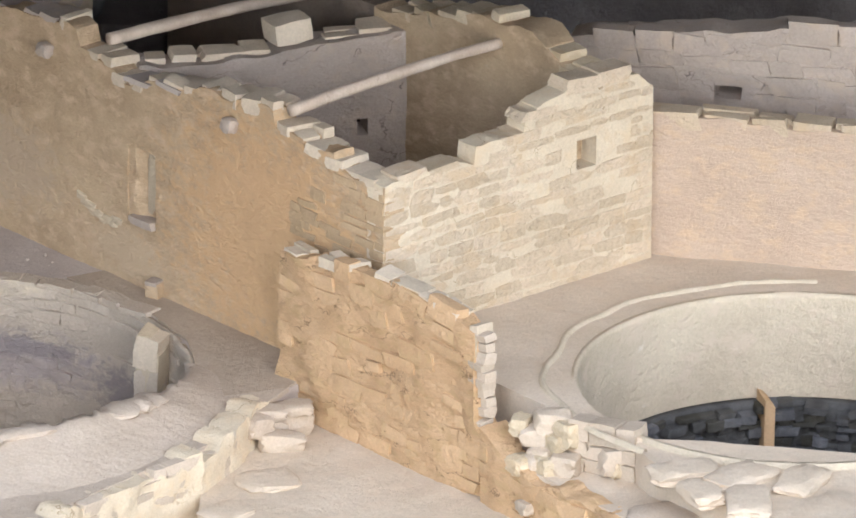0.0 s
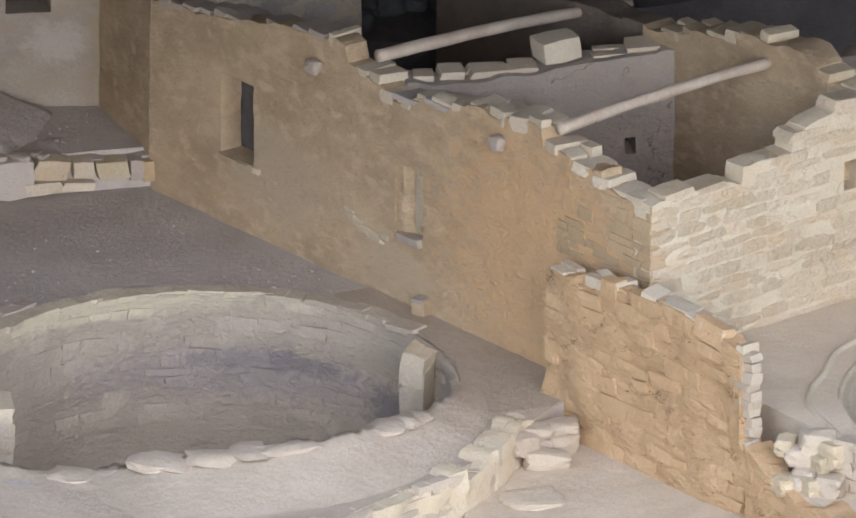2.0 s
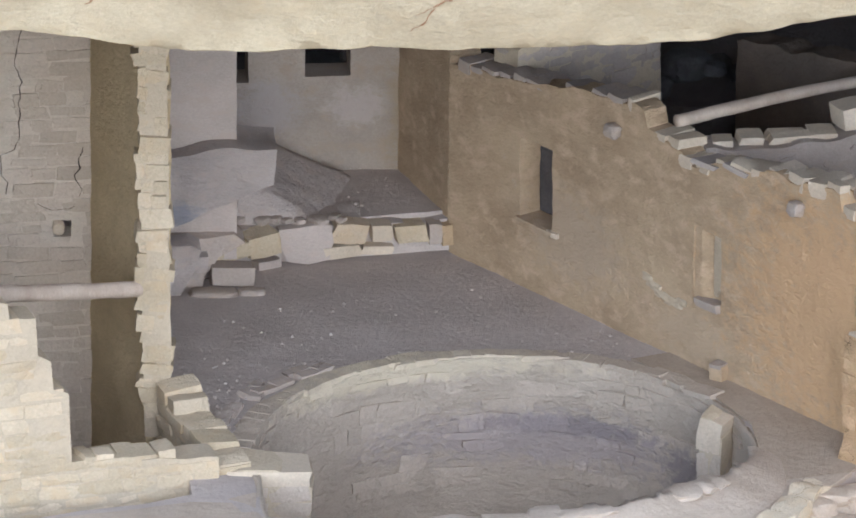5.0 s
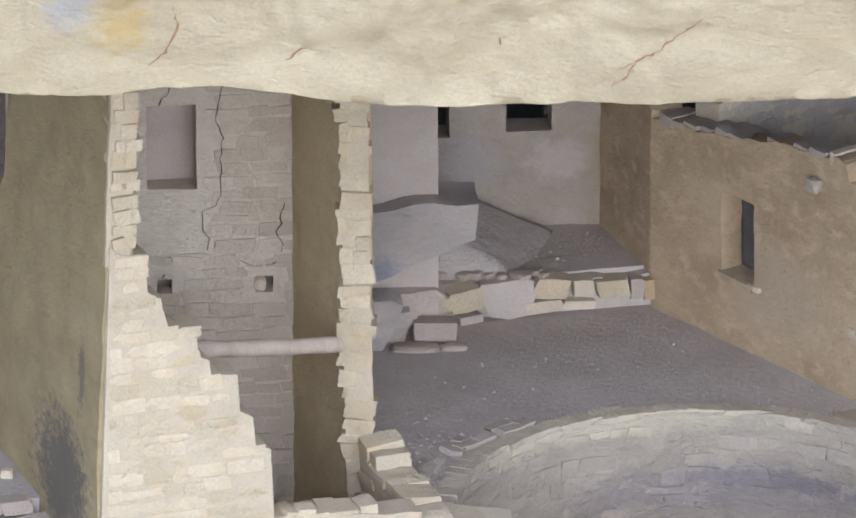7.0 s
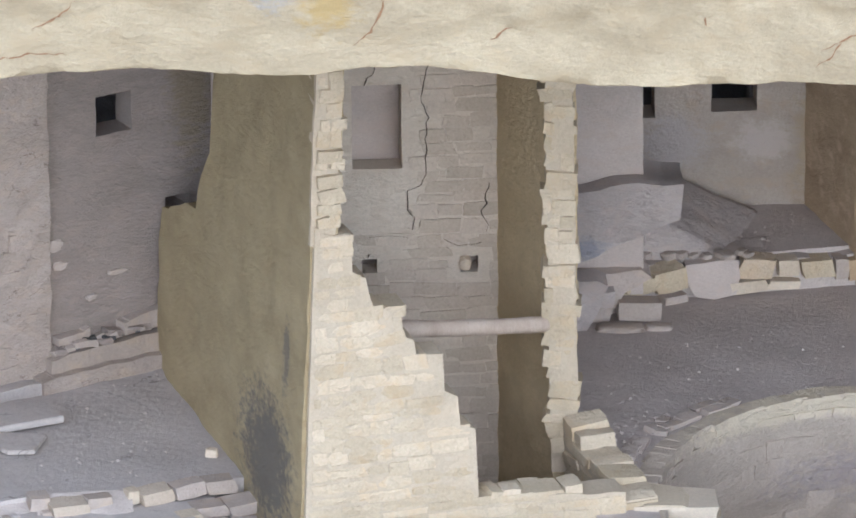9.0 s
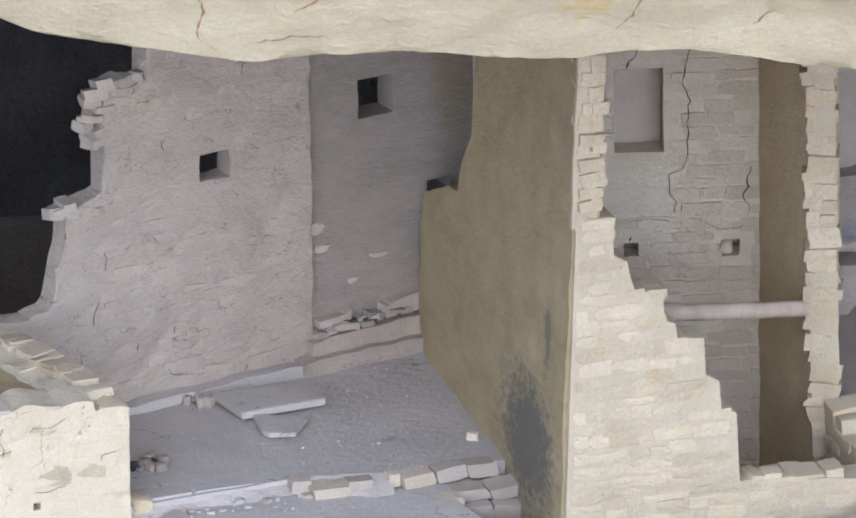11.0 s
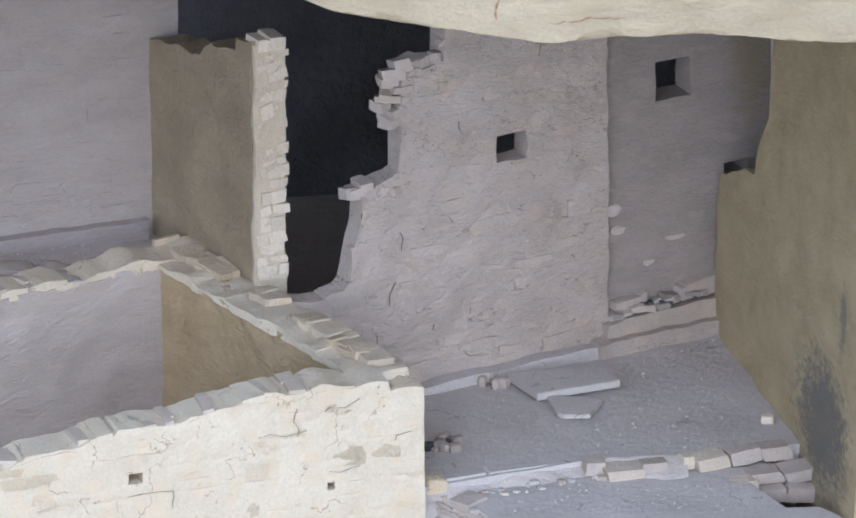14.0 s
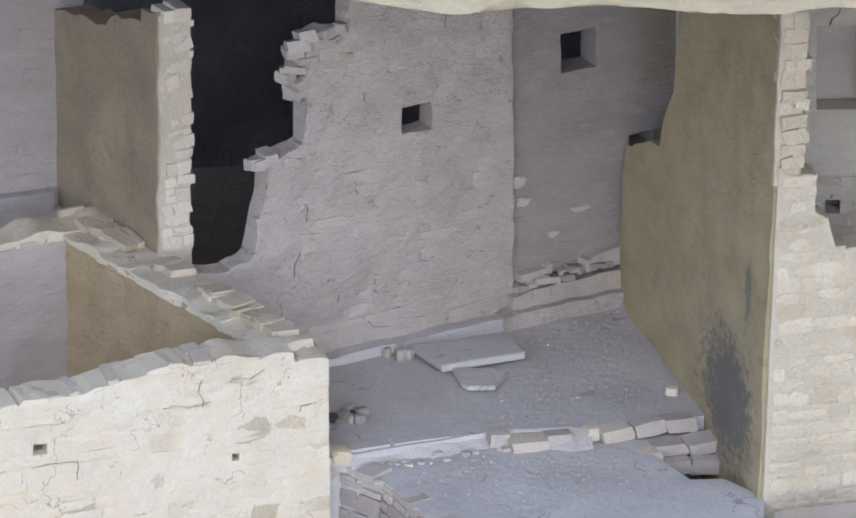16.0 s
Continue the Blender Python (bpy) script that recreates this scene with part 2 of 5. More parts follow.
def wall(name, line, thick, z0, profile, material, label, holes=(), amp=0.025, step=0.08, lean=0.0, lean_at=0.0, lean_reach=99.0, rough_top=0.03, start=0.0, end=None, parent=None, scale=3.0):
    """A wall of earth and stone with an uneven face, a broken top and real openings: holes are (s0, s1, z0, z1)."""
    end = line.length if end is None else end
    top = max(z for s, z in profile) + 0.05

    def ticks(low, high, extra):
        n = max(2, int((high - low) / step))
        t = [low + (high - low) * i / n for i in range(n + 1)]
        t = [v for v in t if all(abs(v - x) > step * 0.45 for x in extra)] + [x for x in extra if low <= x <= high]
        return sorted(set(t))

    ss = ticks(start, end, [v for h in holes for v in h[:2]] + [p[0] for p in profile if start < p[0] < end])
    zs = ticks(z0, top, [v for h in holes for v in h[2:]])
    height = [rise(profile, s) + (noise.noise((s * 4.1, z0 * 7 + line.a.x, 3.3)) * rough_top * 2 if rough_top else 0) for s in ss]
    depths = [0.0] + [thick * k / 3 for k in (1, 2)] + [thick]
    nz, verts, index = len(zs), [], {}

    def vertex(i, j, k):
        key = (i, j, k)
        if key not in index:
            s, z = ss[i], min(zs[j], height[i])
            p = line.at(s, depths[k], z)
            q = p * scale
            w = amp * (1.0 if k in (0, 3) else 0.4)
            p += Vector((line.n.x, line.n.y, 0)) * (noise.noise(q) * 1.4 + noise.noise(q * 2.7) * 0.6) * w
            p += Vector((line.d.x, line.d.y, 0)) * (noise.noise(q * 2.3 + Vector((9, 4, 2))) * w * 0.55)
            p.x += lean * z * max(0.0, 1 - abs(s - lean_at) / lean_reach)
            if k in (1, 2) and zs[j] > height[i]:
                p.z += noise.noise(q * 1.9) * rough_top
            index[key] = len(verts)
            verts.append(p)
        return index[key]

    def solid(i, j):
        if not (0 <= i < len(ss) - 1 and 0 <= j < nz - 1):
            return False
        if zs[j] >= min(height[i], height[i + 1]) and zs[j] >= max(height[i], height[i + 1]) - 0.02:
            return False
        s, z = (ss[i] + ss[i + 1]) / 2, (zs[j] + zs[j + 1]) / 2
        return not any(h[0] < s < h[1] and h[2] < z < h[3] for h in holes)

    faces = []
    for i in range(len(ss) - 1):
        for j in range(nz - 1):
            if not solid(i, j):
                continue
            faces.append((vertex(i, j, 0), vertex(i + 1, j, 0), vertex(i + 1, j + 1, 0), vertex(i, j + 1, 0)))
            faces.append((vertex(i, j, 3), vertex(i, j + 1, 3), vertex(i + 1, j + 1, 3), vertex(i + 1, j, 3)))
            for k in range(3):
                if not solid(i - 1, j):
                    faces.append((vertex(i, j, k), vertex(i, j + 1, k), vertex(i, j + 1, k + 1), vertex(i, j, k + 1)))
                if not solid(i + 1, j):
                    faces.append((vertex(i + 1, j, k), vertex(i + 1, j, k + 1), vertex(i + 1, j + 1, k + 1), vertex(i + 1, j + 1, k)))
                if not solid(i, j + 1):
                    faces.append((vertex(i, j + 1, k), vertex(i + 1, j + 1, k), vertex(i + 1, j + 1, k + 1), vertex(i, j + 1, k + 1)))
                if not solid(i, j - 1):
                    faces.append((vertex(i, j, k), vertex(i, j, k + 1), vertex(i + 1, j, k + 1), vertex(i + 1, j, k)))
    me = mesh_of(name, verts, faces, material)
    bm = bmesh.new()
    bm.from_mesh(me)
    bmesh.ops.recalc_face_normals(bm, faces=bm.faces)
    bm.to_mesh(me)
    bm.free()
    me.polygons.foreach_set("use_smooth", [True] * len(me.polygons))
    me.set_sharp_from_angle(angle=radians(50))
    ob = new(name, me)
    if parent:
        ob.parent = parent
        return tagged(ob, label)
    return tagged(ob, label, "wall", kind="structure")


STONES = {}


def stone_mesh(material, kind):
    """One of a few rough dressed blocks of unit size, shared by all stones of a material."""
    key = (material.name, kind)
    if key not in STONES:
        rng = random.Random(kind * 7 + 1)
        verts, faces = [], []
        grid = [(a, b, c) for a in (-1, 0, 1) for b in (-1, 0, 1) for c in (-1, 0, 1) if (a, b, c) != (0, 0, 0)]
        place = {p: k for k, p in enumerate(grid)}
        skew = [rng.uniform(-0.07, 0.07) for _ in range(4)]
        for a, b, c in grid:
            outer = abs(a) + abs(c)
            x = a * (0.5 if c == 0 else 0.482) * (1 if b else 1.03) + skew[0] * c + rng.uniform(-1, 1) * 0.035
            z = c * (0.5 if a == 0 else 0.476) * (1 if b else 1.03) + skew[1] * a + rng.uniform(-1, 1) * 0.045
            y = b * (0.5, 0.49, 0.468)[outer] + rng.uniform(-1, 1) * 0.012
            verts.append((x, y, z))
        for axis in range(3):
            u, v = [k for k in range(3) if k != axis]
            for side in (-1, 1):
                for p in (-1, 0):
                    for q in (-1, 0):
                        quad = []
                        for du, dv in ((0, 0), (1, 0), (1, 1), (0, 1)):
                            key3 = [0, 0, 0]
                            key3[axis], key3[u], key3[v] = side, p + du, q + dv
                            quad.append(place[tuple(key3)])
                        faces.append(quad if (side > 0) == (axis != 1) else quad[::-1])
        me = bpy.data.meshes.new("stone")
        me.from_pydata(verts, [], faces)
        me.update()
        me.polygons.foreach_set("use_smooth", [True] * len(me.polygons))
        me.set_sharp_from_angle(angle=radians(38))
        me.materials.append(material)
        STONES[key] = me
    return STONES[key]


def place_stone(parent, material, centre, size, turn, rng, name="stone", tilt=3.0):
    ob = new(name, stone_mesh(material, rng.randrange(14)))
    ob.parent = parent
    m = Matrix.Translation(centre) @ Matrix.Rotation(turn, 4, "Z") @ Matrix.Rotation(radians(rng.uniform(-tilt, tilt)), 4, "Y") @ Matrix.Rotation(radians(rng.uniform(-tilt, tilt)), 4, "X")
    ob.matrix_local = m @ Matrix.Diagonal((*size, 1))
    return ob


def courses(parent, line, thick, z0, profile, material, seed, holes=(), high=0.13, long=(0.18, 0.42), proud=0.008, joint=0.008, start=0.0, end=None, lean=0.0, lean_at=0.0, lean_reach=99.0, chance=1.0, limit=300, depth=None, tilt=2.0, ragged=0.0):
    """Rows of stones, each a piece of its own, through the wall's thickness up to its broken top. depth: the stones sit in the face alone."""
    rng = random.Random(seed)
    end = line.length if end is None else end
    turn = math.atan2(line.d.y, line.d.x)
    top = max(z for s, z in profile)
    z, count = z0, 0
    while z < top:
        h = high * rng.uniform(0.75, 1.3)
        s = start - rng.uniform(0, 0.12)
        while s < end - 0.03:
            w = rng.uniform(*long)
            a, b = max(s, start), min(s + w, end)
            if end - b < 0.09:
                b = end
            s = b
            c = (a + b) / 2
            clear = not any(a < hh[1] - 0.01 and b > hh[0] + 0.01 and z < hh[3] - 0.02 and z + h > hh[2] + 0.02 for hh in holes)
            if b - a < 0.06 or not clear or z + h * 0.7 > min(rise(profile, c), rise(profile, a + 0.05) + 0.04, rise(profile, b - 0.05) + 0.04) + 0.02 or count >= limit or rng.random() > chance:
                continue
            jitter = rng.uniform(-0.35, 1.0) * proud
            t = (thick if depth is None else depth) + 2 * proud + jitter
            d = thick / 2 if depth is None else depth / 2 - proud - jitter
            hh = h * rng.choice((0.72, 0.9, 1.0, 1.0, 1.06))
            c += rng.uniform(-ragged, ragged)
            centre = line.at(c, d + rng.uniform(-ragged, ragged) * 0.6, z + h / 2 + noise.noise((c * 0.9, z * 1.7, seed)) * 0.045 + rng.uniform(-0.01, 0.01))
            centre.x += lean * centre.z * max(0.0, 1 - abs(c - lean_at) / lean_reach)
            place_stone(parent, material, centre, (b - a - joint * rng.uniform(0.3, 1.2), t, hh - joint * rng.uniform(0.0, 0.9)), turn, rng, tilt=tilt)
            count += 1
        z += h
    return count


def caps(parent, line, thick, profile, material, seed, start=0.0, end=None, size=(0.16, 0.36), high=0.1, sink=0.5, chance=0.9):
    """Loose-looking stones along the broken top of a wall."""
    rng = random.Random(seed)
    end = line.length if end is None else end
    s, turn = start, math.atan2(line.d.y, line.d.x)
    while s < end - 0.06:
        w = min(rng.uniform(*size), end - s)
        if rng.random() < chance:
            cut = rng.choice((0.0, rng.uniform(0.3, 0.7)))
            for low, high_side in ((0.0, cut), (cut, 1.0)):
                if high_side - low < 0.1:
                    continue
                h = high * rng.uniform(0.6, 1.45)
                z = min(rise(profile, s + 0.02), rise(profile, s + w / 2), rise(profile, s + w - 0.02))
                place_stone(parent, material, line.at(s + w / 2 + rng.uniform(-0.03, 0.03), thick * (low + high_side) / 2, z + h * (0.5 - sink)), (w * rng.uniform(0.8, 1.02), thick * (high_side - low) * rng.uniform(0.85, 1.08), h), turn + rng.uniform(-0.18, 0.18), rng, tilt=4.5)
        s += w


def slab(name, outline, z, drop, material, label, category="floor", hole=None, bumps=0.02, cell=0.22, reach=lambda a: 0.0):
    """A floor with an uneven top and sides that drop; hole: (x, y, radius), wider by reach at an angle."""
    bm = bmesh.new()
    loops = [outline]
    if hole:
        n = 72
        loops.append([(hole[0] + (hole[2] + reach(360 * i / n)) * math.cos(2 * math.pi * i / n), hole[1] + (hole[2] + reach(360 * i / n)) * math.sin(2 * math.pi * i / n)) for i in range(n)])
    rims = []
    for k, loop in enumerate(loops):
        points = []
        for (x0, y0), (x1, y1) in zip(loop, loop[1:] + loop[:1]):
            n = max(1, int(math.hypot(x1 - x0, y1 - y0) / cell)) if k == 0 else 1
            points += [(x0 + (x1 - x0) * i / n, y0 + (y1 - y0) * i / n) for i in range(n)]
        vs = [bm.verts.new((x, y, z)) for x, y in points]
        rims.append([bm.edges.new((a, b)) for a, b in zip(vs, vs[1:] + vs[:1])])
    bmesh.ops.triangle_fill(bm, use_beauty=True, edges=[e for r in rims for e in r])
    for _ in range(3):
        bmesh.ops.subdivide_edges(bm, edges=[e for e in bm.edges if e.calc_length() > cell * 1.6 and not e.is_boundary], cuts=1)
        bmesh.ops.triangulate(bm, faces=bm.faces[:])
    bm.faces.ensure_lookup_table()
    bm.normal_update()
    if bm.faces[0].normal.z < 0:
        bmesh.ops.reverse_faces(bm, faces=bm.faces[:])
    for v in bm.verts:
        q = v.co * 1.7
        v.co.z += noise.noise(q) * bumps + noise.noise(q * 3.1) * bumps * 0.5
    rim = [e for e in bm.edges if e.is_boundary]
    low = bmesh.ops.extrude_edge_only(bm, edges=rim)["geom"]
    for v in [g for g in low if isinstance(g, bmesh.types.BMVert)]:
        v.co.z = z - drop
    bmesh.ops.recalc_face_normals(bm, faces=bm.faces)
    me = bpy.data.meshes.new(name)
    bm.to_mesh(me)
    bm.free()
    me.materials.append(material)
    me.polygons.foreach_set("use_smooth", [True] * len(me.polygons))
    me.set_sharp_from_angle(angle=radians(40))
    return tagged(new(name, me), label, category, kind="structure")


def rock(name, centre, size, material, seed, label="", category="rock", parent=None, cuts=3, rough=0.16, turn=0.0, square=0.55):
    """A block of natural stone: a squared ball, worn and uneven, that stands on its base."""
    bm = bmesh.new()
    bmesh.ops.create_icosphere(bm, subdivisions=cuts, radius=1.0)
    off = Vector((seed * 3.7, seed * 1.3, seed * 2.1))
    for v in bm.verts:
        c = v.co.normalized()
        big = max(abs(c.x), abs(c.y), abs(c.z))
        p = c * (1 - square) + c / big * square
        p *= 1 + rough * noise.noise(c * 1.6 + off) + rough * 0.5 * noise.noise(c * 4 + off)
        v.co = Vector((p.x * size[0] / 2, p.y * size[1] / 2, p.z * size[2] / 2))
    bmesh.ops.rotate(bm, verts=bm.verts, cent=(0, 0, 0), matrix=Matrix.Rotation(turn, 3, "Z"))
    me = bpy.data.meshes.new(name)
    bm.to_mesh(me)
    bm.free()
    me.materials.append(material)
    me.polygons.foreach_set("use_smooth", [True] * len(me.polygons))
    me.set_sharp_from_angle(angle=radians(35))
    ob = new(name, me)
    ob.location = centre
    if parent:
        ob.parent = parent
        return ob
    return tagged(ob, label, category)


def beam(name, a, b, radius, material, label, seed=0, bow=0.03):
    """A weathered round log with knots and a slight bow."""
    a, b = Vector(a), Vector(b)
    d = (b - a).normalized()
    u = d.cross(Vector((0, 0, 1))).normalized()
    w = u.cross(d)
    rings, sides, verts, faces = 26, 14, [], []
    for i in range(rings + 1):
        t = i / rings
        c = a.lerp(b, t) + w * bow * math.sin(math.pi * t) + u * noise.noise((t * 3, seed, 1)) * 0.03
        for k in range(sides):
            ang = 2 * math.pi * k / sides
            r = radius * (1 - 0.15 * t + 0.16 * noise.noise((t * 7, math.cos(ang) * 1.2 + seed, math.sin(ang) * 1.2)))
            verts.append(c + (u * math.cos(ang) + w * math.sin(ang)) * r)
    for i in range(rings):
        for k in range(sides):
            faces.append((i * sides + k, i * sides + (k + 1) % sides, (i + 1) * sides + (k + 1) % sides, (i + 1) * sides + k))
    faces.append(tuple(reversed(range(sides))))
    faces.append(tuple(range(rings * sides, rings * sides + sides)))
    return tagged(new(name, mesh_of(name, verts, faces, material, True)), label, "beam")

# ---- ground and cliff ----
def ground_sheet():
    verts, faces, n = [], [], 60
    xs = [math.copysign(abs(k / 30) ** 3 * 2500, k) for k in range(-30, 31)]
    for y in xs:
        for x in xs:
            verts.append((x, y - 10, -2.0 + noise.noise((x * 0.2, y * 0.2, 0)) * 0.12))
    for j in range(n):
        for i in range(n):
            faces.append((j * 61 + i, j * 61 + i + 1, (j + 1) * 61 + i + 1, (j + 1) * 61 + i))
    tagged(new("ground", mesh_of("ground", verts, faces, PALESOIL, True)), "pale sandy canyon ground below the ruins", "ground", kind="structure")


ground_sheet()
BROW = 1.0322     # how far back the brow of the cliff stands
LIP = [(-30, 9.5), (-10, 8.6), (-7.7, 7.3), (-7.1, 7.08), (-6.4, 6.97), (-5.7, 6.85), (-5.3, 6.83), (-4.85, 6.87), (-4.1, 6.87), (-3.4, 6.81), (-2.65, 6.82), (-2.2, 6.89), (-1.74, 6.9), (-1.14, 6.85), (-0.77, 6.76), (-0.24, 6.72), (0.37, 6.71), (0.8, 6.72), (1.35, 6.77), (1.65, 6.76), (2.3, 6.79), (3.1, 6.76), (4.0, 6.83), (7, 7.2), (30, 9.0)]


def cliff():
    """The brow of the cliff over the alcove, and the alcove's roof and back behind it."""
    section = [(-17.5, 22.0), (-16.6, 16.0), (-15.6, 12.0), (-15.0, 9.8), (-14.5, 8.4), (-14.15, 7.4), (-14.03, 7.0), (-13.97, 6.81), (-13.93, 6.79), (-13.4, 6.9), (-12.6, 7.3)]
    xs = [math.copysign(abs(i / 300) ** 1.5 * 30, i) for i in range(-300, 301)]
    fine = []
    for (y0, z0), (y1, z1) in zip(section, section[1:]):
        n = max(2, int(math.hypot(y1 - y0, z1 - z0) / (0.07 if z1 < 8.5 else 0.25)))
        fine += [(y0 + (y1 - y0) * k / n, z0 + (z1 - z0) * k / n) for k in range(n)]
    fine.append(section[-1])
    verts, faces = [], []
    for x in xs:
        lift = rise(LIP, x) - 6.8
        for y, z in fine:
            k = max(0.0, min(1.0, (11 - z) / 4))
            q = Vector((x, y, z))
            bed = noise.noise((x * 0.8, y * 0.6, z * 3.2))
            w = 0.10 * noise.noise(q * 0.7) + 0.03 * noise.noise(q * 2.4) + 0.013 * noise.noise(q * 7) + 0.012 * max(0.0, 0.1 - abs(bed)) / 0.1 + 0.012 * max(0.0, 0.1 - abs(noise.noise(q * 1.1 + Vector((5, 2, 8))))) / 0.1
            verts.append((x, y + w * 1.6, z + lift * k + w * (0.25 if z < 7.6 else 0.8)))
    m = len(fine)
    for i in range(len(xs) - 1):
        for j in range(m - 1):
            faces.append((i * m + j, i * m + j + 1, (i + 1) * m + j + 1, (i + 1) * m + j))
    face = tagged(new("cliff", mesh_of("cliff", verts, faces, ROCK, True)), "yellow sandstone brow of the cliff overhanging the ruins", "cliff", kind="structure")
    face.data.set_sharp_from_angle(angle=radians(34))
    face.matrix_world = Matrix.Translation(EYE) @ Matrix.Diagonal((BROW, BROW, BROW, 1)) @ Matrix.Translation(-Vector(EYE))
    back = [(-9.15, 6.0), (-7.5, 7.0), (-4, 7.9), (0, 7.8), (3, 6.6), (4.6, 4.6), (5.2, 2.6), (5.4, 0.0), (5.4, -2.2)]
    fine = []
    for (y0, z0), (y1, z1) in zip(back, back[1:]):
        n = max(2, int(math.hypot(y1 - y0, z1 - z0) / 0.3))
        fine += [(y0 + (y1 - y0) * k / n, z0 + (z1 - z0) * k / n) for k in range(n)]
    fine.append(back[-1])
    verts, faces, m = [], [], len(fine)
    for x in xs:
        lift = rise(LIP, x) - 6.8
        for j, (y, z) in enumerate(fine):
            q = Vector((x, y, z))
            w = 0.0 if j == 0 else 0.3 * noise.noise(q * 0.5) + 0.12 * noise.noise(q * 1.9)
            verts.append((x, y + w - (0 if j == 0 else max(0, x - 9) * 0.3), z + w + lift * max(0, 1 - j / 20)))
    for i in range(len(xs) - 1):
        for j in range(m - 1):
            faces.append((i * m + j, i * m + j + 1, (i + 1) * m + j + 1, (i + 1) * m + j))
    tagged(new("alcove", mesh_of("alcove", verts, faces, SHADEROCK, True)), "rock roof and back of the alcove, soot and shade in its colour", "cliff", kind="structure")


cliff()

# ---- floors ----
KIVA = (2.48, -6.15, 2.27)


def kiva_reach(a):
    """How far the first kiva's rim stands out beyond its circle at an angle in degrees: it is broken back beside the pilaster."""
    return 0.42 * math.exp(-((a % 360 - 221) / 15) ** 2)


plaza = slab("floor", [(2.3, -1.1), (6.1, -6.1), (5.6, -6.7), (5.12, -7.45), (4.86, -7.95), (4.2, -8.62), (3.5, -9.35), (2.95, -10.1), (2.2, -10.6), (1.1, -11.3), (-2.8, -11.3), (-2.8, -8.2), (-0.3, -7.2), (-0.45, -5.3), (-1.2, -3.0), (-1.2, 0.6), (2.2, 0.6)], 0.0, 2.0, SOIL, "dusty grey-brown earth floor of the plaza round the kiva", hole=KIVA, reach=kiva_reach)
lower = slab("floor", [(4.4, -12.5), (9.5, -12.5), (9.5, -9.0), (6.2, -6.9), (5.3, -6.5), (4.8, -7.6)], -0.32, 1.6, PATIOSOIL, "pale packed earth floor below the kiva bank")
PATIO = 0.55
KIVA2 = (10.1, -7.95, 2.02)
patio = slab("floor", [(6.7, -7.0), (7.3, -7.85), (7.75, -8.5), (7.95, -8.95), (8.5, -9.3), (14, -10.5), (14, -4), (8.6, -4.6)], PATIO, 2.4, PATIOSOIL, "pale packed earth floor round the second kiva", hole=KIVA2)
court = slab("floor", [(-3.75, -5.95), (-4.5, -6.28), (-5.4, -6.4), (-6.9, -7.1), (-7.4, -6.2), (-7.6, -4.6), (-4.2, -2.6), (-3.2, -5.9)], 0.0, 2.0, COURTSOIL, "grey dusty earth floor of the court")
STEP_Z = -0.1
step = slab("floor", [(-2.9, -7.62), (-3.28, -7.22), (-3.58, -7.2), (-3.74, -6.92), (-3.95, -6.62), (-3.86, -6.3), (-3.6, -5.9), (-6.6, -6.5), (-6.9, -6.84), (-6.32, -7.34), (-5.86, -8.19), (-5.4, -8.7), (-4.4, -9.8), (-2.9, -9.0)], STEP_Z, 1.9, COURTSOIL, "cracked grey slab floor a step below the court", bumps=0.03)
terrace = slab("floor", [(2.3, -1.0), (2.1, -1.02), (1.1, -1.24), (0.5, -1.34), (-0.15, -1.78), (-1.2, -1.9), (-1.2, 0.6), (2.4, 0.6)], 0.345, 0.5, SOIL, "grey dusty earth floor of the raised terrace")
slab("floor", [(-8.55, -4.6), (-9.0, -4.0), (-12, -5.9), (-14, -4), (-12, 0), (-9.3, -1)], 0.9, 2.9, SOIL, "dark rubble-strewn earth floor behind the roofless room")

# ---- right-hand block ----
E_AWAY, G_SIDE = Vector((-0.605, 0.796)), Vector((0.796, 0.605))
C1 = Vector((6.43, -6.94))
W1 = Line(C1, C1 + E_AWAY * 7.2, -1)
TOP1 = [(0, 2.0), (0.45, 1.98), (0.68, 2.02), (0.7, 2.12), (1.1, 2.05), (1.13, 2.14), (1.5, 2.14), (1.53, 2.28), (1.65, 2.3), (2.15, 2.22), (2.6, 2.19), (2.85, 2.08), (3.2, 2.06), (3.65, 1.93), (3.8, 2.02), (4.28, 2.12), (4.33, 2.24), (4.45, 2.26), (5.0, 2.22), (5.45, 2.14), (6.05, 2.02), (7.2, 1.88)]
DOOR1, NICHE1 = (5.66, 6.14, 0.68, 1.47), (3.2, 3.6, 0.62, 1.36)
wall1 = wall("wall_1", W1, 0.24, -0.6, TOP1, BROWN, "long brown mud-plastered wall with a broken top", holes=[DOOR1, NICHE1], amp=0.012, scale=5.5)
caps(wall1, W1, 0.34, TOP1, WHITESTONE, 11, 0.1, 4.6, high=0.11)
caps(wall1, W1, 0.34, TOP1, GREYSTONE, 12, 4.6, 7.1, high=0.09)

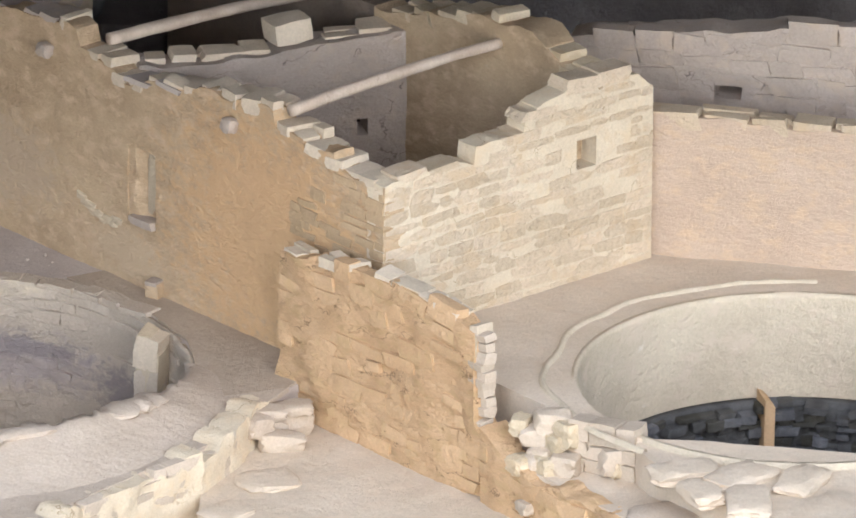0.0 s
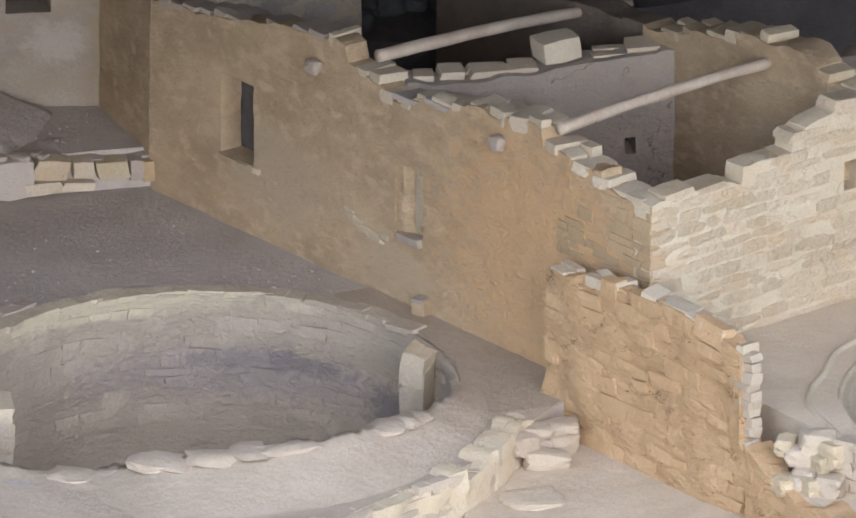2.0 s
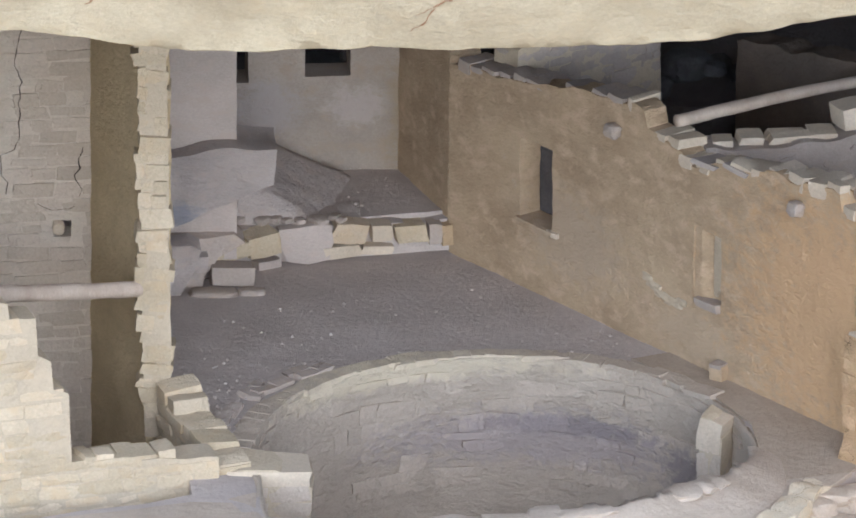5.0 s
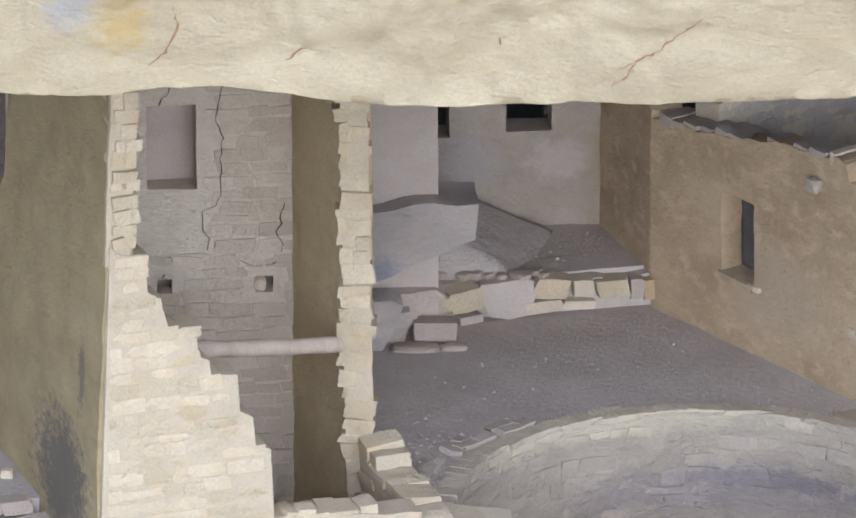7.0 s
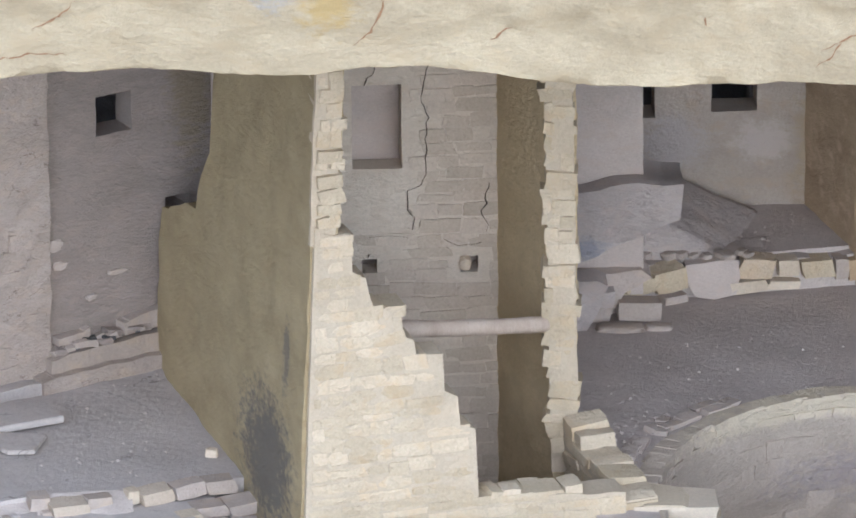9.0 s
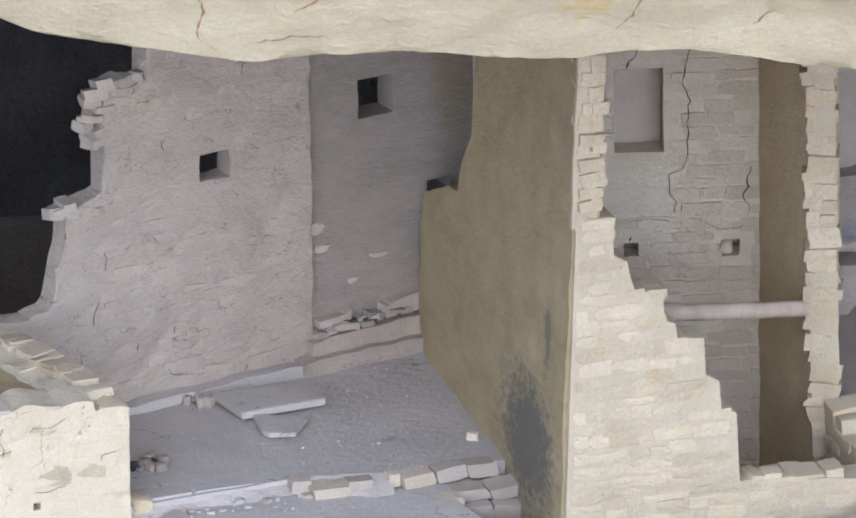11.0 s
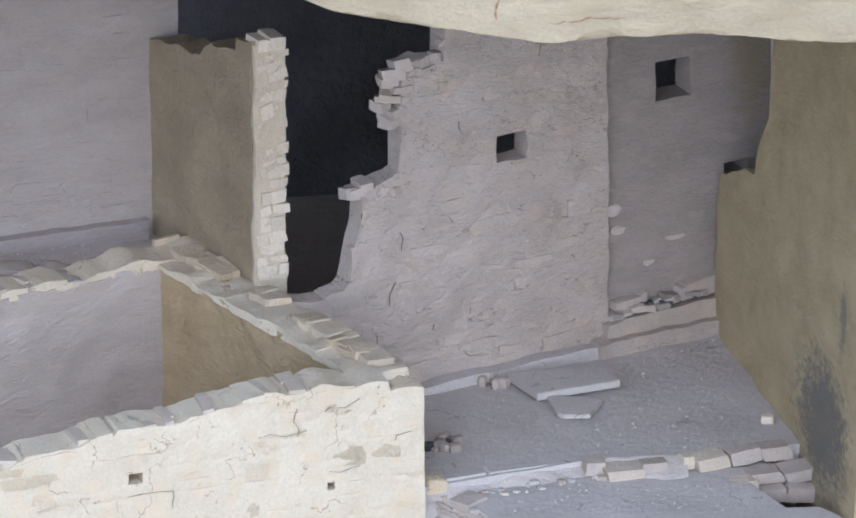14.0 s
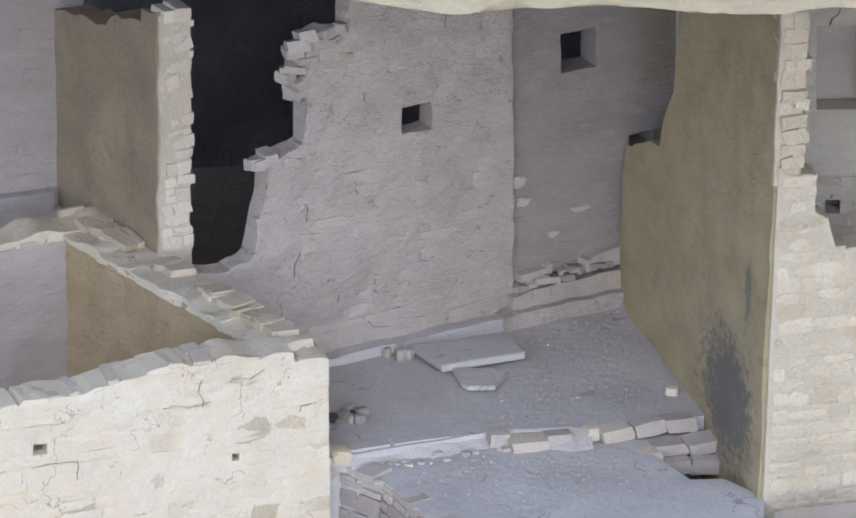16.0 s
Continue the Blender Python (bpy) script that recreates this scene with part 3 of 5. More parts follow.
W2 = Line(C1, C1 + G_SIDE * 3.18)
TOP2 = [(0, 2.02), (0.29, 2.0), (0.31, 2.06), (1.05, 1.98), (1.07, 2.15), (1.63, 2.1), (1.66, 2.28), (1.93, 2.38), (2.33, 2.44), (2.75, 2.42), (3.0, 2.38), (3.18, 2.2)]
HOLE2 = (2.27, 2.5, 1.62, 1.9)
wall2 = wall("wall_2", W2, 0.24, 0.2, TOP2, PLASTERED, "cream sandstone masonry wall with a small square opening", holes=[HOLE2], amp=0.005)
courses(wall2, W2, 0.24, 0.42, TOP2, TANSTONE, 21, holes=[HOLE2], high=0.11, long=(0.15, 0.5), proud=0.007, joint=0.016, tilt=2.5, chance=0.88)

X1 = Line(C1 + E_AWAY * 3.7 + G_SIDE * 0.22, C1 + E_AWAY * 2.5 + G_SIDE * 2.5)
TOPX = [(0.0, 2.02), (0.19, 2.01), (0.5, 2.01), (0.95, 2.03), (1.21, 2.05), (2.6, 2.2)]
NICHEX = (2.03, 2.13, 1.2, 1.36)
cross = wall("wall_3", X1, 0.34, -0.6, TOPX, GREY, "grey plastered cross wall with a small square hole", holes=[NICHEX], amp=0.012)
caps(cross, Line(X1.at(0, 0.1).to_2d(), X1.at(2.5, 0.1).to_2d()), 0.26, TOPX, WHITESTONE, 31, 0.1, 2.45, size=(0.22, 0.5), high=0.1, sink=0.6, chance=0.75)
RW = Line(C1 + G_SIDE * 2.42 + E_AWAY * 0.2, C1 + G_SIDE * 2.42 + E_AWAY * 3.0, -1)
TOPR = [(0, 2.4), (0.6, 2.68), (1.3, 2.66), (1.4, 2.6), (2.4, 2.34), (2.6, 2.3), (3.0, 2.3)]
inner = wall("wall_4", RW, 0.35, -0.6, TOPR, BROWN, "brown plastered inner wall of the roofless rooms", amp=0.02)
caps(inner, RW, 0.36, TOPR, CREAM, 41, 0.0, 2.6, high=0.1)
RW2 = Line(C1 + G_SIDE * 2.45 + E_AWAY * 3.0, C1 + G_SIDE * 2.45 + E_AWAY * 6.0, -1)
# the inner wall goes on here in a darker colour that paints the shade
wall("wall_30", RW2, 0.3, -0.6, [(0, 2.28), (1.2, 2.2), (3, 1.9)], SHADEBROWN, "brown wall of the shadowed room, the shade in its colour", amp=0.02)
X2 = Line(C1 + E_AWAY * 6.5 + G_SIDE * 0.25, C1 + E_AWAY * 6.5 + G_SIDE * 1.95)
TOPX2 = [(0, 2.15), (1.1, 2.25), (1.4, 2.1), (1.7, 1.8)]
cross2 = wall("wall_5", X2, 0.34, -0.6, TOPX2, MORTAR, "grey rubble cross wall with a broken end", amp=0.02)
courses(cross2, X2, 0.34, 1.3, TOPX2, GREYSTONE, 51, high=0.12, long=(0.15, 0.35))

LW = Line(C1 - G_SIDE * 0.38 + E_AWAY * 1.0, C1 - G_SIDE * 0.38 - E_AWAY * 2.35)
TOPL = [(0, 1.2), (0.9, 1.33), (1.55, 1.36), (1.9, 1.33), (2.2, 1.33), (2.68, 1.25), (2.72, 0.45), (2.88, 0.25), (3.0, 0.02), (3.08, -0.4), (3.35, -0.85)]
low = wall("wall_6", LW, 0.18, -0.9, TOPL, ORANGE, "orange-brown rough masonry wall with a ragged broken end", amp=0.05, scale=2.4)
courses(low, LW, 0.18, -0.8, TOPL, ORANGESTONE, 62, high=0.15, long=(0.14, 0.5), depth=0.14, proud=0.004, tilt=7, chance=0.7)
caps(low, LW, 0.23, TOPL, WHITESTONE, 61, 0.0, 2.7, high=0.09, size=(0.14, 0.4), sink=0.6)

W6 = Line((8.85, -4.9), (12.5, -5.9))
wall6 = wall("wall_7", W6, 0.22, 0.2, [(0, 1.86), (0.7, 1.9), (1.4, 1.88), (3.8, 1.9)], PINK, "pink-buff plastered wall behind the second kiva", amp=0.012)
W7 = Line((8.3, -3.6), (12.5, -4.7))
wall7 = wall("wall_8", W7, 0.35, 0.2, [(0, 2.15), (1.0, 2.3), (2.0, 2.4), (4.3, 2.4)], GREY, "grey-buff masonry wall with a small dark recess", holes=[(1.35, 1.6, 1.68, 1.8)], amp=0.02)

# ---- terrace behind the plaza ----
WB = Line((-1.4, -0.25), (2.4, 0.13))
wall("wall_9", WB, 0.35, 0.2, [(0, 2.6), (3.8, 2.6)], TERRACEWALL, "grey plastered back wall with a dark window", holes=[(2.15, 2.58, 1.3, 1.75), (1.5, 1.62, 1.26, 1.75)], amp=0.015)
PW = Line((-3.6, -2.3), (0.1, -1.92))
wall("wall_10", PW, 0.8, 0.2, [(0, 3.4), (3.8, 3.4)], PALEPLASTER, "smooth pale grey plastered wall above a ledge", amp=0.008, parent=None)

# ---- tall narrow room ----
W4 = Line((-4.38, -3.14), (-2.955, -7.665), 1)
TOP4 = [(0, 1.55), (0.08, 1.58), (1.1, 1.96), (1.16, 2.15), (1.52, 2.6), (1.6, 5.4), (4.73, 5.4)]
wall4 = wall("wall_11", W4, 0.26, -2.0, TOP4, OCHRE, "tall ochre mud-plastered wall with dark stains", amp=0.02, lean=0.045, scale=2.2)
W5 = Line((-2.98, -7.72), (-0.06, -6.8))
TOP5 = [(0, 3.1), (0.2, 2.99), (0.5, 2.96), (0.52, 2.6), (0.66, 2.54), (0.68, 2.42), (0.73, 2.24), (0.98, 2.2), (1.0, 1.93), (1.1, 1.9), (1.12, 1.76), (1.36, 1.72), (1.38, 1.36), (1.5, 1.3), (1.52, 1.03), (1.66, 0.98), (1.69, 0.28), (2.2, 0.26), (3.06, 0.2)]
wall5 = wall("wall_12", W5, 0.33, -2.0, TOP5, MORTAR, "cream sandstone wall broken down in steps", amp=0.005, rough_top=0.012, step=0.06, lean=0.045, lean_reach=0.6, start=0.07)
courses(wall5, W5, 0.33, -1.0, TOP5, CREAM, 71, start=0.12, high=0.115, long=(0.14, 0.44), joint=0.011, proud=0.009, chance=0.98, ragged=0.008, lean=0.045, lean_reach=0.6)
caps(wall5, W5, 0.33, TOP5, CREAM, 72, 1.76, 3.02, high=0.12, size=(0.14, 0.32), sink=0.45, chance=0.85)
W3 = Line((-0.72, -5.3), (-1.3, -3.95), -1)
wall3 = wall("wall_13", W3, 0.24, -2.0, [(0, 4.4), (1.5, 4.4)], LITOCHRE, "ochre plastered wall of the narrow room with a rough stone end", amp=0.014, scale=5.0)
NB = Line((-3.7, -4.35), (-1.1, -4.1))
DOORN = (1.17, 1.62, 2.31, 3.12)
walln = wall("wall_14", NB, 0.26, -2.0, [(0, 4.0), (2.6, 4.0)], NBPLASTER, "grey masonry back wall of the narrow room with a doorway", holes=[DOORN, (1.25, 1.39, 1.29, 1.44), (2.15, 2.31, 1.28, 1.44)], amp=0.012)

# ---- left-hand court ----
LB = Line((-8.5, -5.63), (-3.6, -2.64))
S0 = (Vector((-6.93, -4.67)) - Vector((-8.5, -5.63))).length
TOPB = [(0, 1.05), (1.0, 1.1), (1.06, 1.16), (1.19, 1.7), (1.22, 2.04), (1.6, 2.1), (1.62, 2.95), (1.64, 3.08), (2.05, 3.14), (2.08, 4.4), (5.8, 4.4)]
HOLEB, HOLEC = (S0 + 0.75, S0 + 1.06, 2.04, 2.3), (S0 + 2.43, S0 + 2.81, 2.3, 2.68)
wallL = wall("wall_15", LB, 0.24, -0.4, TOPB, COURTWALL, "grey masonry back wall of the court with a small opening", holes=[HOLEB], amp=0.028, scale=5.0, start=0.5, end=S0 + 1.9)
LB2 = Line(LB.at(S0 + 1.88, 0.07).to_2d(), LB.at(5.74, 0.07).to_2d())
wallM = wall("wall_29", LB2, 0.3, -0.4, [(0, 4.4), (3, 4.4)], MAUVE, "set-back mauve-grey plastered wall with a small window", holes=[(0.55, 0.93, 2.3, 2.68), (1.26, 1.52, 1.44, 1.57)], amp=0.015)

# roofless room
BF = Line((-6.8, -7.2), (-10.6, -8.72), -1)
TOPF = [(0, 1.01), (0.31, 0.99), (0.33, 1.1), (0.72, 1.11), (1.38, 1.13), (1.79, 1.06), (2.18, 1.0), (2.44, 0.95), (3.1, 0.91), (3.7, 0.82), (4.1, 0.77)]
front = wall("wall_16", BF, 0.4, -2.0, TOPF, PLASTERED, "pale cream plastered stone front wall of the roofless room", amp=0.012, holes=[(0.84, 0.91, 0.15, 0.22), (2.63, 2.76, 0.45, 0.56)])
BR = Line((-6.95, -6.95), (-9.1, -3.98), 1)
side = wall("wall_17", BR, 0.45, -2.0, [(0, 1.05), (4, 1.05)], TAN, "stone side wall of the roofless room, plastered inside", amp=0.022, scale=5.0)
BB = Line((-8.8, -4.04), (-12.0, -6.1), -1)
backw = wall("wall_18", BB, 0.35, -2.0, [(0, 1.05), (3, 1.05)], INNERPLASTER, "pale plastered back wall of the roofless room", amp=0.02, scale=4.5)
PL = Line((-8.46, -4.9), (-9.66, -2.95), -1)
pillar = wall("wall_19", PL, 0.28, 0.6, [(0, 3.42), (0.3, 3.36), (0.34, 3.24), (0.8, 3.14), (1.0, 3.0), (1.39, 2.92), (1.93, 2.83), (2.4, 2.8)], DUNBROWN, "brown plastered upper wall with a ragged white stone end", amp=0.02)
FL = Line((-9.26, -3.09), (-12.5, -4.3), -1)
farl = wall("wall_20", FL, 0.35, 0.6, [(0, 4.6), (3.5, 4.6)], FARPLASTER, "pinkish-grey plastered wall at the back", amp=0.012)
CORNER = Line((1.6, 0.1), (2.08, -1.2), 1)
wall("wall_31", CORNER, 0.3, 0.2, [(0, 2.6), (0.6, 2.5), (1.4, 1.9)], BROWN, "brown plastered side wall of the terrace", amp=0.015)
apron = slab("floor", [(5.14, -7.46), (4.88, -7.97), (4.22, -8.64), (3.52, -9.37), (2.97, -10.12), (2.2, -10.62), (1.1, -11.25), (-2.75, -11.25), (-2.75, -8.2), (-0.3, -7.4), (0.05, -7.45), (0.3, -8.05), (0.75, -8.55), (1.35, -8.6), (2.5, -8.7), (3.7, -8.36), (4.6, -7.6), (5.0, -6.9), (5.6, -6.7)], 0.02, 0.05, PALESOIL, "pale plastered earth in front of the kiva", bumps=0.015)
RIM = [(1.2, -11.5), (2.3, -10.8), (3.1, -10.3), (3.68, -9.4), (4.32, -8.74), (4.76, -8.35), (5.04, -7.88), (5.2, -7.45), (5.42, -7.0)]
for k, (a, b) in enumerate(zip(RIM, RIM[1:])):
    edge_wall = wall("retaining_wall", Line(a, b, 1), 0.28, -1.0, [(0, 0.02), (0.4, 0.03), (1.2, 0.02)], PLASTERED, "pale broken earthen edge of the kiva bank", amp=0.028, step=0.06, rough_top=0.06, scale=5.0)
    courses(edge_wall, Line(a, b, 1), 0.28, -0.62, [(0, 0.04), (1.5, 0.04)], BANKSTONE, 260 + k, high=0.13, long=(0.16, 0.42), depth=0.12, proud=-0.004, joint=0.006, tilt=5, chance=0.45)
slab("floor", [(4.74, -5.55), (4.8, -6.3), (4.95, -6.9), (5.55, -6.75), (6.0, -6.15), (5.0, -4.8), (4.2, -3.75), (3.7, -3.95), (4.42, -4.85)], 0.02, 0.05, BANKSOIL, "tan dusty strip between the kiva and the long wall", bumps=0.012)


# ---- kivas ----
def ring_wall(name, centre, radius, thick, z0, z1, material, label, amp=0.03, parent=None, reach=lambda a: 0.0):
    """A round lining, seen from inside, with an uneven face."""
    verts, faces, n, rows = [], [], 120, 26
    for i in range(n):
        a = 2 * math.pi * i / n
        for j in range(rows + 1):
            z = z0 + (z1 - z0) * j / rows
            q = Vector((math.cos(a) * radius, math.sin(a) * radius, z))
            r = radius + reach(360 * i / n) + amp * (noise.noise(q * 3) + 0.7 * noise.noise(q * 8))
            verts.append((centre[0] + math.cos(a) * r, centre[1] + math.sin(a) * r, z))
        rim = radius + thick + reach(360 * i / n)
        verts.append((centre[0] + math.cos(a) * rim, centre[1] + math.sin(a) * rim, z1))
        verts.append((centre[0] + math.cos(a) * rim, centre[1] + math.sin(a) * rim, z0))
    m = rows + 3
    for i in range(n):
        k = (i + 1) % n
        for j in range(m - 1):
            faces.append((i * m + j, i * m + j + 1, k * m + j + 1, k * m + j))
        faces.append((i * m + m - 1, i * m, k * m, k * m + m - 1))
    ob = new(name, mesh_of(name, verts, faces, material, True))
    if parent:
        ob.parent = parent
        return tagged(ob, label)
    return tagged(ob, label, "kiva", kind="structure")


def arc_courses(parent, centre, radius, z0, z1, a0, a1, material, seed, high=0.12, long=(0.18, 0.42), proud=0.01, depth=0.12, chance=1.0, limit=300, joint=0.002):
    rng = random.Random(seed)
    z, count = z0, 0
    while z < z1 - 0.04:
        h = min(high * rng.uniform(0.7, 1.35), z1 - z)
        a = radians(a0) - rng.uniform(0, 0.05)
        while a < radians(a1):
            w = rng.uniform(*long)
            mid = a + w / radius / 2
            a += w / radius
            if rng.random() > chance or count >= limit:
                continue
            r = radius + depth / 2 - proud * rng.uniform(-0.2, 1.0)
            p = Vector((centre[0] + math.cos(mid) * r, centre[1] + math.sin(mid) * r, z + h / 2 + noise.noise((mid * 2.2, z * 1.7, seed)) * 0.05))
            place_stone(parent, material, p, (w - joint, depth, h * rng.choice((0.7, 0.9, 1.0, 1.05)) - joint * rng.uniform(0.0, 1.2)), mid + math.pi / 2, rng, tilt=3.5)
            count += 1
        z += h


def disc(name, centre, radius, z, material, label):
    n, verts, faces = 48, [(centre[0], centre[1], z)], []
    for ring in (0.5, 1.0):
        for i in range(n):
            a = 2 * math.pi * i / n
            q = Vector((math.cos(a) * radius * ring, math.sin(a) * radius * ring, 0))
            verts.append((centre[0] + q.x, centre[1] + q.y, z + 0.04 * noise.noise(q * 1.5)))
    for i in range(n):
        k = (i + 1) % n
        faces += [(0, 1 + i, 1 + k), (1 + i, 1 + n + i, 1 + n + k, 1 + k)]
    return tagged(new(name, mesh_of(name, verts, faces, material, True)), label, "floor", kind="structure")


kiva = ring_wall("wall_21", KIVA[:2], KIVA[2] - 0.03, 0.06, -1.95, 0.005, LINING, "round stone kiva lining with dark smoke stains", reach=kiva_reach)
arc_courses(kiva, KIVA[:2], KIVA[2] - 0.05, -1.25, -0.02, 15, 178, LININGSTONE, 201, high=0.13, long=(0.12, 0.46), proud=-0.014, chance=0.55)
disc("floor", KIVA[:2], KIVA[2] + 0.02, -1.9, SOIL, "earth floor of the sunken kiva")


def pilaster(centre, size, turn, label, seed):
    base = tagged(new("pilaster"), label, "pilaster")
    base.location = (centre[0], centre[1], centre[2] - size[2])
    rng = random.Random(seed)
    rows = int(size[2] / (0.14 if size[0] > 0.5 else 0.3))
    body = child("core", stone_mesh(MORTAR, 3), base)
    body.matrix_local = Matrix.Translation((0, 0, size[2] / 2)) @ Matrix.Rotation(turn, 4, "Z") @ Matrix.Diagonal((size[0] * 0.96, size[1] * 0.96, size[2] * 0.99, 1))
    for j in range(rows):
        n = 1 if j == rows - 1 else rng.choice((1, 2, 2))
        for k in range(n):
            w = size[0] / n
            off = Matrix.Rotation(turn, 4, "Z") @ Vector((-size[0] / 2 + w * (k + 0.5), 0, 0))
            place_stone(base, LININGSTONE if j < rows - 1 else WHITESTONE, off + Vector((0, 0, size[2] * (j + 0.5) / rows)), (w - 0.003, size[1], size[2] / rows - 0.002), turn, rng, tilt=0.5)


pilaster((0.38, -6.5, 0.03), (0.76, 0.5, 1.9), 0.0, "squared pale stone pilaster in the kiva wall", 5)
pilaster((4.42, -5.42, 0.04), (0.24, 0.26, 1.9), -0.5, "slim pale stone pilaster in the kiva wall", 6)


def bank():
    """The plastered bank along the kiva's near rim."""
    rim = [(205, 0.02), (232, 0.03), (247, 0.06), (258, 0.2), (275, 0.3), (294, 0.36), (310, 0.31), (323, 0.26), (338, 0.2), (350, 0.1), (362, 0.03)]
    verts, faces, n, m = [], [], 220, 12
    for i in range(n + 1):
        a = 205 + 157 * i / n
        h = rise(rim, a)
        for j in range(m + 1):
            t = j / m
            r = KIVA[2] + kiva_reach(a) - 0.06 + t * min(1.3, max(0.6, 1.02 + (300 - a) * 0.008))
            x, y = KIVA[0] + math.cos(radians(a)) * r, KIVA[1] + math.sin(radians(a)) * r
            z = h * (1 - t) ** 1.3 - 0.02 * t * 2 + noise.noise((x * 2.2, y * 2.2, 1)) * 0.03 * (1 - t * 0.6)
            if j == 0:
                z += noise.noise((a * 0.25, 2, 7)) * 0.05 + (noise.cell((a * 0.16, 5, 7)) - 0.5) * 0.05 + (noise.cell((a * 0.45, 3, 2)) - 0.5) * 0.025
            verts.append((x, y, z))
        r = KIVA[2] + kiva_reach(a) - 0.05
        x, y = KIVA[0] + math.cos(radians(a)) * r, KIVA[1] + math.sin(radians(a)) * r
        verts.append((x, y, -0.25))
    w = m + 2
    for i in range(n):
        for j in range(m):
            faces.append((i * w + j, i * w + j + 1, (i + 1) * w + j + 1, (i + 1) * w + j))
        faces.append((i * w + m + 1, i * w, (i + 1) * w, (i + 1) * w + m + 1))
    ob = tagged(new("kiva_bank", mesh_of("kiva_bank", verts, faces, PALESOIL, True)), "pale plastered earth bank along the kiva's rim", "bank", kind="structure")
    rng = random.Random(17)
    a = 236.0
    while a < 350:
        size = rng.uniform(0.12, 0.5)
        r = KIVA[2] + kiva_reach(a) + rng.uniform(-0.02, 0.03)
        z = rise(rim, a + math.degrees(size / r) / 2) + rng.uniform(-0.06, -0.03)
        mid = radians(a) + size / r / 2
        p = Vector((KIVA[0] + math.cos(mid) * r, KIVA[1] + math.sin(mid) * r, z))
        if rng.random() < 0.5:
            rock("stone", p, (size * 1.3, rng.uniform(0.2, 0.42), rng.uniform(0.05, 0.1)), PALESOIL, int(a), parent=ob, cuts=2, rough=0.35, turn=mid + math.pi / 2 + radians(rng.uniform(-9, 9)), square=0.6)
        a += math.degrees(size / r) * 1.03


bank()
rng = random.Random(5)
for i in range(34):       # coping slabs and broken edge at the back of the rim
    a = 36 + 149 * (i + rng.uniform(0, 0.4)) / 34
    r = KIVA[2] + 0.06
    place_stone(kiva, LININGSTONE, Vector((KIVA[0] + math.cos(radians(a)) * r, KIVA[1] + math.sin(radians(a)) * r, 0.0)), (rng.uniform(0.18, 0.4), rng.uniform(0.12, 0.24), 0.055), radians(a + 90 + rng.uniform(-10, 10)), rng, tilt=4)
for i in range(16):       # broken slabs beside the rim
    a, r = rng.uniform(128, 172), KIVA[2] + rng.uniform(0.2, 0.45)
    place_stone(kiva, GREYSTONE, Vector((KIVA[0] + math.cos(radians(a)) * r, KIVA[1] + math.sin(radians(a)) * r, 0.01)), (rng.uniform(0.12, 0.3), rng.uniform(0.08, 0.16), 0.06), radians(a + 90 + rng.uniform(-20, 20)), rng, tilt=6)

ring_wall("wall_22", KIVA2[:2], KIVA2[2] - 0.02, 0.05, -0.75, PATIO + 0.004, WHITEWASH, "smooth pale plastered lining of the second kiva", amp=0.015)
# dark blue-grey stone below the pale lining
kiva_c = ring_wall("wall_23", KIVA2[:2], KIVA2[2] - 0.14, 0.12, -2.0, -0.45, DARKSTONE, "dark rough stone foot of the second kiva's wall", amp=0.04)
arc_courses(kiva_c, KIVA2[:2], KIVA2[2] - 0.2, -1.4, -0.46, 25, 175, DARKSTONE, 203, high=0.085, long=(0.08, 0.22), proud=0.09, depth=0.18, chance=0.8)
place_stone(kiva_c, ORANGESTONE, Vector((9.93, -6.12, -0.75)), (0.1, 0.3, 0.75), 0.2, random.Random(3), "post", 1)
disc("floor", KIVA2[:2], KIVA2[2] + 0.02, -1.7, SOIL, "earth floor of the second kiva")


def curb():
    """A thin raised mortar line round the second kiva."""
    verts, faces, n, k = [], [], 90, 5
    for i in range(n + 1):
        a = radians(82 + 146 * i / n)
        r = KIVA2[2] + 0.26 + 0.1 * noise.noise((i * 0.09, 3, 1))
        for j in range(k):
            b = math.pi * j / (k - 1)
            rr = r + 0.035 * math.cos(b)
            verts.append((KIVA2[0] + math.cos(a) * rr, KIVA2[1] + math.sin(a) * rr, PATIO + 0.045 * math.sin(b) - 0.01 + 0.01 * noise.noise((i * 0.4, j, 5))))
    for i in range(n):
        for j in range(k - 1):
            faces.append((i * k + j, (i + 1) * k + j, (i + 1) * k + j + 1, i * k + j + 1))
    tagged(new("curb", mesh_of("curb", verts, faces, WHITEWASH, True)), "thin raised mortar curb round the kiva", "curb", kind="structure")


curb()

# ---- stones of the broken edges ----
def ramp(line, high, low, reach, material, parent, seed):
    """A crumbled slope of earth below a step, uneven and open at its foot."""
    verts, faces, n, m = [], [], int(line.length / 0.05), 7
    for i in range(n + 1):
        s = line.length * i / n
        w = reach * (0.75 + 0.5 * noise.noise((s * 2.2, seed, 1)))
        for j in range(m + 1):
            t = j / m
            p = line.at(s, -w * t + 0.03, 0)
            z = high + 0.012 - (high - low + 0.03) * t ** 1.2 + noise.noise((p.x * 9, p.y * 9, seed)) * 0.025 * min(1, t * 3)
            verts.append((p.x, p.y, z))
    for i in range(n):
        for j in range(m):
            a = i * (m + 1) + j
            faces.append((a, a + 1, a + m + 2, a + m + 1))
    child("crumbled_slope", mesh_of("crumbled_slope", verts, faces, material, True), parent, "crumbled grey earth below the step")


